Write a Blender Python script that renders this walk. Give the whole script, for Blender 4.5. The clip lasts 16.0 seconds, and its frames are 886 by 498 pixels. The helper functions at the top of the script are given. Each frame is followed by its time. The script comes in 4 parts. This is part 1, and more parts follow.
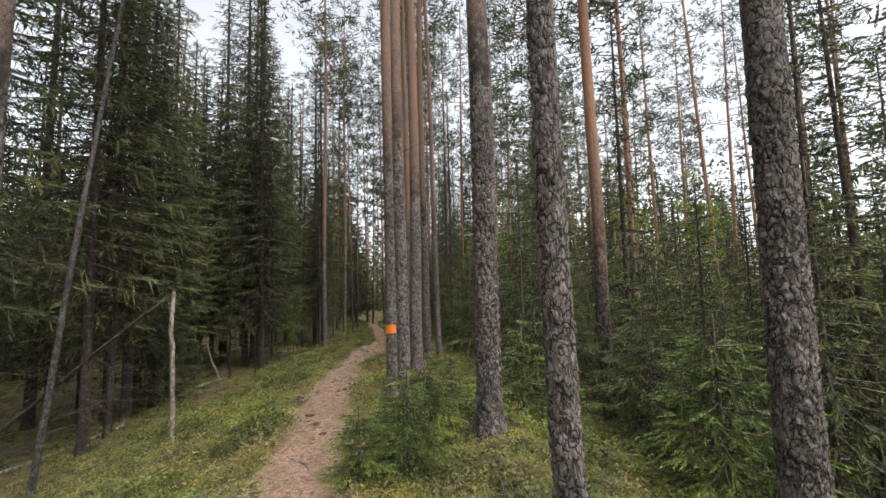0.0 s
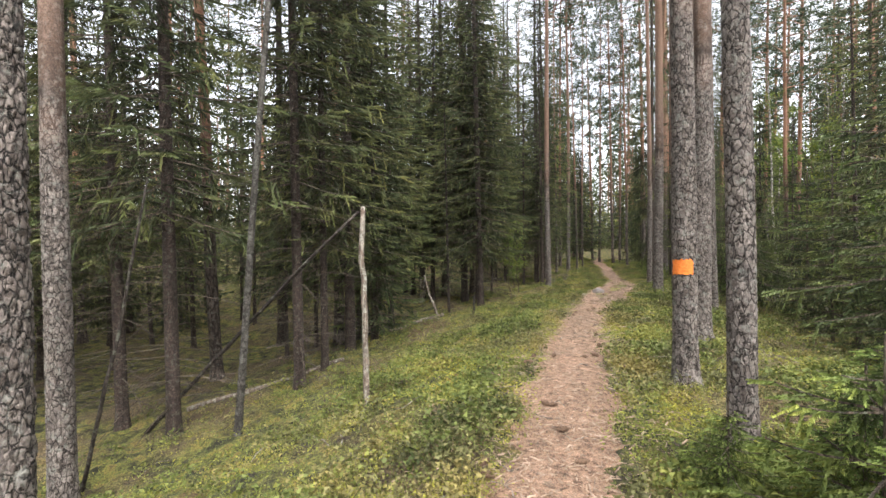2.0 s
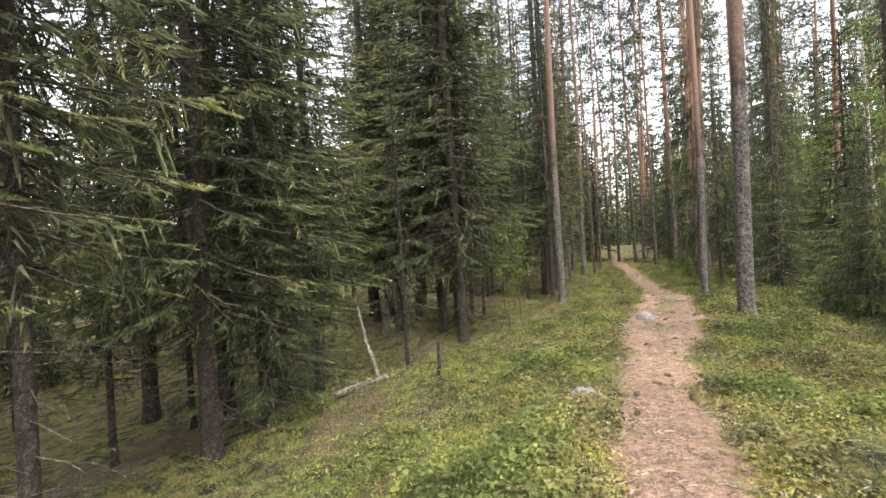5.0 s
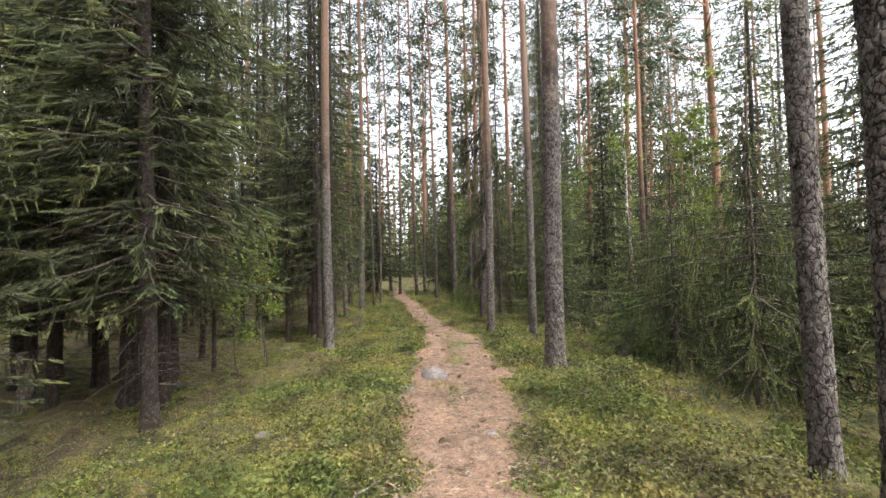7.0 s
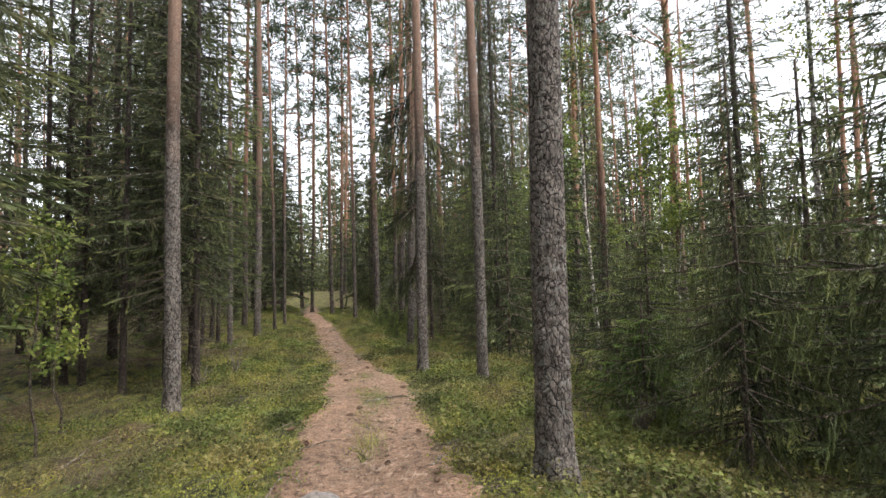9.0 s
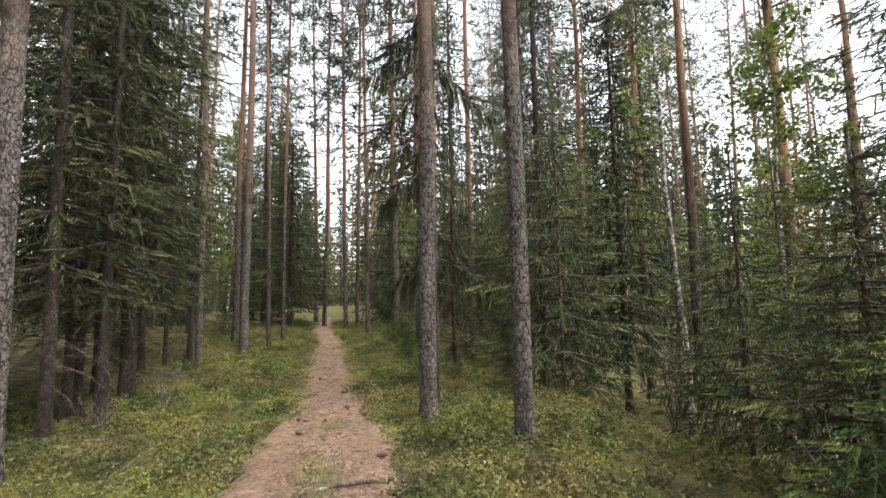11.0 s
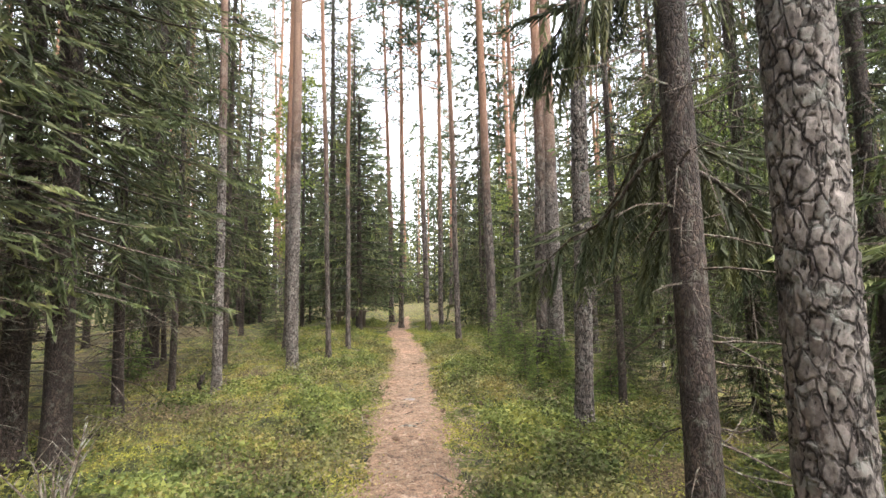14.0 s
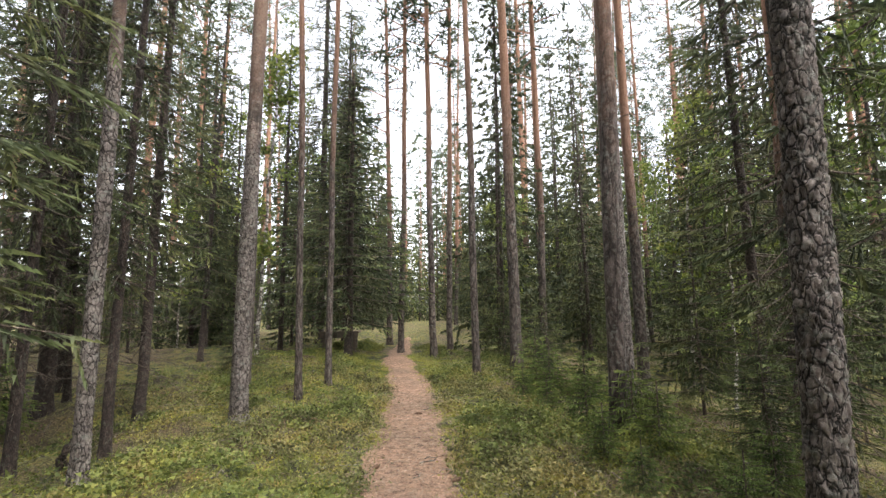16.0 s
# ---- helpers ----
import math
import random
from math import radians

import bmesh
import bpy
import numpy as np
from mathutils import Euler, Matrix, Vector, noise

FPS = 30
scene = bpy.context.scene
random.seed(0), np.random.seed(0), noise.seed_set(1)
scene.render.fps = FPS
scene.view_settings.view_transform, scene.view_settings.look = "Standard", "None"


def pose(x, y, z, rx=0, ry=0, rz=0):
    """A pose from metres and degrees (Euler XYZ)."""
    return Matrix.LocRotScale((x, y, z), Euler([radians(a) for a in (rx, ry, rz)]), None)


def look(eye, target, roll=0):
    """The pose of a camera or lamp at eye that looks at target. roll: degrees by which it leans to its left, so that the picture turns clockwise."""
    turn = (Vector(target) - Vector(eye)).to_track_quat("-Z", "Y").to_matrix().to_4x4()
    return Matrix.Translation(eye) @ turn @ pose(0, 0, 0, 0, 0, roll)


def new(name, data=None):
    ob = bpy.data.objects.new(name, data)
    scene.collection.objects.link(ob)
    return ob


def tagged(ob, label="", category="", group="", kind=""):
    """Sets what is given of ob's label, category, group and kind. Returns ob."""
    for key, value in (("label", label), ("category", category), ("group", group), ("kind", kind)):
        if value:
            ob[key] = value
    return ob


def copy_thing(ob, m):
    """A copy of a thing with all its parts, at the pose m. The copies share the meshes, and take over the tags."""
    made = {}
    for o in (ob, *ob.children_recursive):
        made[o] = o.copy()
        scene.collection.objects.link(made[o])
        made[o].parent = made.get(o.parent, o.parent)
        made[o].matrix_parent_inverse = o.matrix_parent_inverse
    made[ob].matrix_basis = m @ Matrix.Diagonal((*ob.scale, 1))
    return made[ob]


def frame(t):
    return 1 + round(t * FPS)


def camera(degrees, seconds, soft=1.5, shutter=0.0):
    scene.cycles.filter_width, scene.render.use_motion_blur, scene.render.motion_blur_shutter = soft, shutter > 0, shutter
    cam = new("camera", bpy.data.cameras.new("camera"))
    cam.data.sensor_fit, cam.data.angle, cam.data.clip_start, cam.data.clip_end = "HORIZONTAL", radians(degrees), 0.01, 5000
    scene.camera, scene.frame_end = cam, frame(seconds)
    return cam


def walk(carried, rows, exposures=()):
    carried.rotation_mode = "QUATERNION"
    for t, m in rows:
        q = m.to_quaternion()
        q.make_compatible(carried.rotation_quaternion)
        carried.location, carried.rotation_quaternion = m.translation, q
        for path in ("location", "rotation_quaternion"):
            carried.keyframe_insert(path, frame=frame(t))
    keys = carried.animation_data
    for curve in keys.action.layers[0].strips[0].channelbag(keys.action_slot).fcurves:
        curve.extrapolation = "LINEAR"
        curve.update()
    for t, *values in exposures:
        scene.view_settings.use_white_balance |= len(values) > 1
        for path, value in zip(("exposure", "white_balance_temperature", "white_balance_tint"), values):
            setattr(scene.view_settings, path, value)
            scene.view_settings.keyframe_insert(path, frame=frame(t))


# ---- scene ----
cam = camera(86.9, 16.0)
PATH = [
    (0, look((-0.025, -0.123, 1.81), (-0.019, 1.865, 2.028), -1.5)),
    (0.5, look((-0.265, 0.601, 1.749), (-0.413, 2.587, 1.932), -1.3)),
    (1, look((-0.506, 1.299, 1.705), (-0.929, 3.252, 1.78), -0.6)),
    (1.5, look((-0.731, 1.937, 1.636), (-1.419, 3.816, 1.625), -0.4)),
    (2, look((-0.951, 2.594, 1.627), (-1.828, 4.391, 1.6), -0.7)),
    (2.5, look((-1.205, 3.222, 1.579), (-2.208, 4.95, 1.503), 0.2)),
    (3, look((-1.406, 3.834, 1.56), (-2.504, 5.501, 1.445), 0.3)),
    (3.2, look((-1.477, 4.093, 1.566), (-2.614, 5.735, 1.465), -0.6)),
    (5.3, look((-2.341, 7.949, 1.669), (-3.153, 9.776, 1.672), -3.2)),
    (5.5, look((-2.409, 8.279, 1.635), (-3.141, 10.14, 1.644), -2.6)),
    (6, look((-2.512, 9.043, 1.56), (-3.006, 10.981, 1.572), -1.5)),
    (6.5, look((-2.574, 9.766, 1.529), (-2.82, 11.75, 1.563), -1.0)),
    (7, look((-2.582, 10.493, 1.519), (-2.611, 12.491, 1.602), -1.2)),
    (7.5, look((-2.571, 11.283, 1.518), (-2.454, 13.274, 1.656), -1.1)),
    (8, look((-2.547, 11.997, 1.51), (-2.296, 13.978, 1.637), -1.5)),
    (8.5, look((-2.537, 12.721, 1.532), (-2.264, 14.699, 1.642), -1.2)),
    (8.7, look((-2.513, 13.008, 1.557), (-2.222, 14.983, 1.674), -1.3)),
    (10.8, look((-1.817, 16.006, 1.296), (-1.656, 17.991, 1.482), -1.6)),
    (11, look((-1.836, 16.244, 1.284), (-1.7, 18.229, 1.487), -1.1)),
    (11.5, look((-1.898, 16.84, 1.324), (-1.832, 18.828, 1.533), -0.9)),
    (12, look((-1.988, 17.469, 1.304), (-1.923, 19.453, 1.545), -1.2)),
    (12.5, look((-2.158, 18.14, 1.268), (-2.21, 20.123, 1.521), -1.4)),
    (13, look((-2.304, 18.805, 1.226), (-2.434, 20.786, 1.468), -1.3)),
    (13.5, look((-2.451, 19.434, 1.213), (-2.638, 21.41, 1.459), -1.8)),
    (14, look((-2.523, 20.039, 1.212), (-2.701, 22.021, 1.411), -1.3)),
    (14.5, look((-2.637, 20.632, 1.235), (-2.88, 22.609, 1.412), -0.4)),
    (15, look((-2.747, 21.26, 1.201), (-3.005, 23.235, 1.387), -0.5)),
    (15.5, look((-2.908, 21.965, 1.202), (-3.175, 23.933, 1.436), -0.7)),
    (16, look((-2.979, 22.566, 1.234), (-3.159, 24.54, 1.506), -0.7)),
]
walk(cam, PATH, exposures=[(0.0, 0.25), (0.5, 0.3), (1.0, 0.55), (1.5, 0.85), (3.0, 1.26), (5.5, 1.46), (7.0, 1.32), (8.0, 1.05), (9.5, 1.0), (11.0, 1.03), (12.0, 1.13), (12.5, 1.25), (13.0, 1.55), (14.0, 1.88), (15.0, 1.97), (16.0, 1.42)])

# ---- light ----
SUN_ELEVATION, SUN_ROTATION = radians(56), radians(135)
world = bpy.data.worlds.new("overcast_sky")
scene.world = world
world.use_nodes = True
wn = world.node_tree.nodes
sky = wn.new("ShaderNodeTexSky")
sky.sky_type, sky.sun_disc = "NISHITA", False
sky.sun_elevation, sky.sun_rotation = SUN_ELEVATION, SUN_ROTATION
sky.dust_density, sky.ozone_density = 4.0, 1.0
veil = wn.new("ShaderNodeHueSaturation")  # thin cloud takes the blue out of the sky
veil.inputs["Saturation"].default_value, veil.inputs["Value"].default_value = 0.25, 2.15
world.node_tree.links.new(sky.outputs[0], veil.inputs["Color"])
world.node_tree.links.new(veil.outputs[0], wn["Background"].inputs[0])
wn["Background"].inputs[1].default_value = 0.15
sun = new("sun", bpy.data.lights.new("sun", "SUN"))
sun.data.energy, sun.data.angle, sun.data.color = 1.5, radians(30), (1.0, 0.96, 0.9)
sun.matrix_world = look((math.sin(SUN_ROTATION) * math.cos(SUN_ELEVATION), math.cos(SUN_ROTATION) * math.cos(SUN_ELEVATION), math.sin(SUN_ELEVATION)), (0, 0, 0))


# ---- materials ----
def material(name):
    m = bpy.data.materials.new(name)
    m.use_nodes = True
    t = m.node_tree
    return m, t.nodes, t.links, t.nodes["Principled BSDF"]


def ramp(n, l, source, stops):
    r = n.new("ShaderNodeValToRGB")
    e = r.color_ramp.elements
    while len(e) < len(stops):
        e.new(0.5)
    for el, (p, c) in zip(e, stops):
        el.position, el.color = p, (*c, 1)
    l.new(source, r.inputs[0])
    return r.outputs[0]


def noise_tex(n, l, vec, scale, detail=4.0, rough=0.55):
    x = n.new("ShaderNodeTexNoise")
    x.inputs["Scale"].default_value, x.inputs["Detail"].default_value, x.inputs["Roughness"].default_value = scale, detail, rough
    l.new(vec, x.inputs["Vector"])
    return x.outputs["Fac"]


def mapped(n, l, sx, sy, sz, kind="Object"):
    c = n.new("ShaderNodeTexCoord")
    v = n.new("ShaderNodeMapping")
    v.inputs["Scale"].default_value = (sx, sy, sz)
    l.new(c.outputs[kind], v.inputs["Vector"])
    return v.outputs[0]


def mixed(n, l, fac, a, b, how="MIX"):
    x = n.new("ShaderNodeMix")
    x.data_type, x.blend_type = "RGBA", how
    for sock, val in ((x.inputs[0], fac), (x.inputs[6], a), (x.inputs[7], b)):
        if isinstance(val, (float, int)):
            sock.default_value = val
        elif isinstance(val, tuple):
            sock.default_value = (*val, 1)
        else:
            l.new(val, sock)
    return x.outputs[2]


def bumped(n, l, bsdf, height, strength, distance):
    b = n.new("ShaderNodeBump")
    b.inputs["Strength"].default_value, b.inputs["Distance"].default_value = strength, distance
    l.new(height, b.inputs["Height"])
    l.new(b.outputs[0], bsdf.inputs["Normal"])


def bark(name, plate, groove, lichen, upper=None, height=(5.0, 8.0), scale=14.0, stretch=0.32, rough_attr=False):
    """Cracked bark; above a height the thin upper bark takes over."""
    m, n, l, p = material(name)
    vec = mapped(n, l, 1, 1, stretch)
    warp = n.new("ShaderNodeTexNoise")
    warp.inputs["Scale"].default_value, warp.inputs["Detail"].default_value = (9, 5) if not rough_attr else (17, 6)
    l.new(vec, warp.inputs["Vector"])
    bent = mixed(n, l, 0.13, vec, warp.outputs["Color"]) if not rough_attr else mixed(n, l, 0.06, mapped(n, l, 1, 1, 0.6), warp.outputs["Color"])
    v = n.new("ShaderNodeTexVoronoi")
    v.feature = "DISTANCE_TO_EDGE"
    v.inputs["Scale"].default_value = scale if not rough_attr else 25
    l.new(bent, v.inputs["Vector"])
    fine = noise_tex(n, l, mapped(n, l, 1, 1, 0.7), 75, 5, 0.65)
    patch = noise_tex(n, l, mapped(n, l, 1, 1, 0.7), 5, 4)
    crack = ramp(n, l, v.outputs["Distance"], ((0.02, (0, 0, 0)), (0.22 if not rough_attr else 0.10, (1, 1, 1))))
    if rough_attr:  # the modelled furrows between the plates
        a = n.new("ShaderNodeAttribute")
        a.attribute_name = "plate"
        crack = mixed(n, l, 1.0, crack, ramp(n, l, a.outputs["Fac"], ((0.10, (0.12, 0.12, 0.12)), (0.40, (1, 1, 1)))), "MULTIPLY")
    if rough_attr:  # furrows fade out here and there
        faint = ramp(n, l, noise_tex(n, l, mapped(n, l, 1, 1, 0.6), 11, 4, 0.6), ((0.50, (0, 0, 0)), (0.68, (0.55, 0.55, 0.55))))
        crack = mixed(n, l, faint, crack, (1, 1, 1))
    flake = n.new("ShaderNodeTexVoronoi")
    flake.inputs["Scale"].default_value = 34
    l.new(mixed(n, l, 0.06, mapped(n, l, 1, 1, 0.6), warp.outputs["Color"]), flake.inputs["Vector"])
    scale_tone = n.new("ShaderNodeSeparateColor")
    l.new(flake.outputs["Color"], scale_tone.inputs[0])
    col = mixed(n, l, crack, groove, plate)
    tone = ramp(n, l, fine, ((0.33, (0.5, 0.49, 0.48)), (0.5, (0.98, 0.98, 0.98)), (0.68, (1.4, 1.4, 1.4))))
    col = mixed(n, l, 1.0, col, tone, "MULTIPLY")
    col = mixed(n, l, 1.0, col, ramp(n, l, scale_tone.outputs[0], ((0.0, (0.62, 0.58, 0.56)), (0.5, (1.0, 1.0, 1.0)), (1.0, (1.42, 1.42, 1.42)))), "MULTIPLY")
    spots = ramp(n, l, noise_tex(n, l, mapped(n, l, 1, 1, 1), 16, 5, 0.7), ((0.54, (0, 0, 0)), (0.66, (0.8, 0.8, 0.8))))
    col = mixed(n, l, spots, col, lichen)
    tint = ramp(n, l, patch, ((0.35, (0.75, 0.72, 0.7)), (0.65, (1.15, 1.12, 1.1))))
    col = mixed(n, l, 1.0, col, tint, "MULTIPLY")
    if upper:
        c = n.new("ShaderNodeTexCoord")
        s = n.new("ShaderNodeSeparateXYZ")
        l.new(c.outputs["Object"], s.inputs[0])
        r = n.new("ShaderNodeMapRange")
        r.inputs["From Min"].default_value, r.inputs["From Max"].default_value = height
        wob = n.new("ShaderNodeMath")
        wob.operation = "MULTIPLY_ADD"
        wob.inputs[1].default_value = 3.0
        l.new(patch, wob.inputs[0])
        l.new(s.outputs["Z"], wob.inputs[2])
        l.new(wob.outputs[0], r.inputs["Value"])
        up = mixed(n, l, 1.0, mixed(n, l, patch, upper, tuple(c0 * 0.7 for c0 in upper)), tone, "MULTIPLY")
        col = mixed(n, l, r.outputs[0], col, up)
    l.new(col, p.inputs["Base Color"])
    p.inputs["Roughness"].default_value = 0.9
    h = mixed(n, l, 0.3, mixed(n, l, 0.35, crack, fine), scale_tone.outputs[0])
    bumped(n, l, p, h, 1.0, 0.012)
    return m


def leafy(name, dark, light, rough=0.6, through_light=0.25, fresh=None):
    """Leaves or needles; fresh is the colour of this year's shoots at the tips, dark then paints inner-crown shade."""
    m, n, l, p = material(name)
    g = n.new("ShaderNodeNewGeometry")
    o = n.new("ShaderNodeObjectInfo")
    wide = noise_tex(n, l, mapped(n, l, 1, 1, 1), 1.9, 5)
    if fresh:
        # inner needles darker: crown shade put into the colour, besides the paler new shoots
        shade_age = n.new("ShaderNodeAttribute")
        shade_age.attribute_name = "tip"
        a = ramp(n, l, shade_age.outputs["Fac"], ((0.08, dark), (0.55, light), (1.0, fresh)))
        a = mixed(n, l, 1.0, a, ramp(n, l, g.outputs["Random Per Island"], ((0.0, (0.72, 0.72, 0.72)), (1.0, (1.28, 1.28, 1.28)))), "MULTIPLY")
    else:
        a = ramp(n, l, g.outputs["Random Per Island"], ((0.0, dark), (1.0, light)))
    b = ramp(n, l, wide, ((0.38, (0.46, 0.50, 0.5)), (0.50, (0.98, 1.0, 1.0)), (0.62, (1.42, 1.25, 1.1))))
    col = mixed(n, l, 1.0, a, b, "MULTIPLY")
    c = ramp(n, l, o.outputs["Random"], ((0.0, (0.85, 0.9, 0.9)), (1.0, (1.15, 1.08, 1.0))))
    col = mixed(n, l, 1.0, col, c, "MULTIPLY")
    l.new(col, p.inputs["Base Color"])
    p.inputs["Roughness"].default_value = rough
    p.inputs["Specular IOR Level"].default_value = 0.25
    t = n.new("ShaderNodeBsdfTranslucent")
    l.new(col, t.inputs["Color"])
    x = n.new("ShaderNodeMixShader")
    x.inputs[0].default_value = through_light
    l.new(p.outputs[0], x.inputs[1])
    l.new(t.outputs[0], x.inputs[2])
    l.new(x.outputs[0], n["Material Output"].inputs[0])
    return m


PINE_BARK = bark("pine_bark", (0.105, 0.085, 0.076), (0.03, 0.021, 0.017), (0.17, 0.175, 0.155), (0.31, 0.165, 0.105), (4.5, 8.0))
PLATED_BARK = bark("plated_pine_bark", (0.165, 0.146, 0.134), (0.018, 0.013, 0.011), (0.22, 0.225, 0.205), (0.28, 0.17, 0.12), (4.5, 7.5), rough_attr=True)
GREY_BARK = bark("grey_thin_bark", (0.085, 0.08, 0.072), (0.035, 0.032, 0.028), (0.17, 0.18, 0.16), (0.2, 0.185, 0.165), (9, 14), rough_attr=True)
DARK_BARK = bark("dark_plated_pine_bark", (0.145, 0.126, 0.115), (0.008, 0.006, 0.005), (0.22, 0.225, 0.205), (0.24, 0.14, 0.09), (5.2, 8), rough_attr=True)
SPRUCE_BARK = bark("spruce_bark", (0.072, 0.052, 0.043), (0.026, 0.018, 0.015), (0.12, 0.12, 0.10), scale=48, stretch=0.6)
BIRCH_BARK = bark("birch_bark", (0.48, 0.46, 0.42), (0.07, 0.06, 0.05), (0.18, 0.2, 0.15), scale=9, stretch=1.2)
DEAD_WOOD = bark("dead_wood", (0.22, 0.20, 0.17), (0.12, 0.09, 0.07), (0.4, 0.42, 0.36), scale=22, stretch=0.12)
DARK_WOOD = bark("dark_dead_wood", (0.045, 0.036, 0.03), (0.02, 0.015, 0.012), (0.15, 0.16, 0.13), scale=22, stretch=0.2)
TWIG = bark("bare_twig", (0.13, 0.10, 0.08), (0.05, 0.04, 0.03), (0.22, 0.24, 0.18), scale=30)
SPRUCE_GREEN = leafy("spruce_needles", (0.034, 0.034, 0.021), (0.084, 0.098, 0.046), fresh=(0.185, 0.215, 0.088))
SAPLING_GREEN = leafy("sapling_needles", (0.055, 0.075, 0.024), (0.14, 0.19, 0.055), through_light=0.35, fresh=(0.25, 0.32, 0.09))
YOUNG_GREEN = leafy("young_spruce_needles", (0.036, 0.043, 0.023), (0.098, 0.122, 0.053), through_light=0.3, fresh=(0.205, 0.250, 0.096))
PINE_GREEN = leafy("pine_needles", (0.045, 0.07, 0.045), (0.12, 0.15, 0.09))
BIRCH_GREEN = leafy("birch_leaves", (0.09, 0.14, 0.032), (0.27, 0.32, 0.085), through_light=0.35)
BERRY_GREEN = leafy("bilberry_leaves", (0.085, 0.108, 0.034), (0.225, 0.262, 0.080), through_light=0.3)
DRY_GREEN = leafy("lingonberry_leaves", (0.085, 0.082, 0.036), (0.235, 0.230, 0.100))
MOSS_GREEN = leafy("feather_moss", (0.14, 0.158, 0.034), (0.315, 0.335, 0.072), through_light=0.2)
GRASS_GREEN = leafy("grass_blades", (0.16, 0.22, 0.06), (0.38, 0.38, 0.16), through_light=0.35)


def ground_material():
    m, n, l, p = material("moss_and_litter")
    at = mapped(n, l, 1, 1, 1)
    big = noise_tex(n, l, at, 0.7, 5, 0.6)
    mid = noise_tex(n, l, at, 4.5, 6, 0.65)
    fine = noise_tex(n, l, at, 45, 6, 0.7)
    moss = ramp(n, l, mid, ((0.37, (0.016, 0.016, 0.008)), (0.45, (0.058, 0.062, 0.018)), (0.53, (0.13, 0.135, 0.032)), (0.60, (0.20, 0.16, 0.044)), (0.70, (0.10, 0.066, 0.036))))
    dry = ramp(n, l, fine, ((0.3, (0.055, 0.037, 0.024)), (0.7, (0.19, 0.13, 0.08))))
    col = mixed(n, l, ramp(n, l, big, ((0.45, (0, 0, 0)), (0.62, (0.8, 0.8, 0.8)))), moss, dry)
    grain = ramp(n, l, fine, ((0.36, (0.35, 0.34, 0.3)), (0.5, (0.95, 0.95, 0.9)), (0.62, (1.6, 1.6, 1.5))))
    col = mixed(n, l, 1.0, col, grain, "MULTIPLY")
    l.new(col, p.inputs["Base Color"])
    p.inputs["Roughness"].default_value = 0.95
    bumped(n, l, p, mixed(n, l, 0.5, mid, fine), 1.0, 0.09)
    return m


def path_material():
    m, n, l, p = material("needle_litter")
    at = mapped(n, l, 1, 1, 1)
    big = noise_tex(n, l, at, 1.5, 4)
    mid = noise_tex(n, l, at, 17, 7, 0.8)
    fine = noise_tex(n, l, at, 110, 5, 0.8)
    base = ramp(n, l, mid, ((0.36, (0.075, 0.046, 0.030)), (0.48, (0.235, 0.150, 0.103)), (0.66, (0.40, 0.27, 0.198))))
    grain = ramp(n, l, fine, ((0.36, (0.35, 0.32, 0.3)), (0.5, (1.0, 1.0, 1.0)), (0.62, (1.6, 1.55, 1.5))))
    col = mixed(n, l, 1.0, base, grain, "MULTIPLY")
    col = mixed(n, l, 1.0, col, ramp(n, l, big, ((0.34, (0.74, 0.73, 0.7)), (0.62, (1.12, 1.08, 1.04)))), "MULTIPLY")
    l.new(col, p.inputs["Base Color"])
    p.inputs["Roughness"].default_value = 0.95
    bumped(n, l, p, mixed(n, l, 0.5, mid, fine), 0.9, 0.02)
    return m


def plain(name, low, high, scale=20.0, rough=0.85):
    m, n, l, p = material(name)
    f = noise_tex(n, l, mapped(n, l, 1, 1, 1), scale, 6, 0.65)
    l.new(ramp(n, l, f, ((0.3, low), (0.7, high))), p.inputs["Base Color"])
    p.inputs["Roughness"].default_value = rough
    bumped(n, l, p, f, 0.7, 0.01)
    return m


GROUND, PATH_LITTER = ground_material(), path_material()
ROCK = plain("lichened_granite", (0.10, 0.088, 0.08), (0.33, 0.295, 0.275), 38, 0.95)
PAINT = plain("orange_blaze_paint", (0.75, 0.16, 0.02), (0.9, 0.28, 0.05), 40, 0.7)
BOARD = plain("weathered_board", (0.10, 0.08, 0.065), (0.22, 0.17, 0.135), 12)

# ---- lie of the land: a ridge with the path on its back ----
KY = (-8, 0, 4.5, 8, 11.5, 14, 16.2, 20, 23, 26.6, 30, 33.5, 45, 90)
KX = (1.0, -0.2, -1.4, -1.97, -2.4, -2.55, -2.42, -2.48, -3.0, -3.66, -4.15, -5.1, -6.5, -8.0)
KZ = (0.6, 0.45, 0.30, 0.32, 0.23, 0.18, 0.13, 0.03, -0.02, -0.08, 0.0, 0.22, 0.5, 0.9)


def ease(v):
    v = np.clip(v, 0, 1)
    return v * v * (3 - 2 * v)


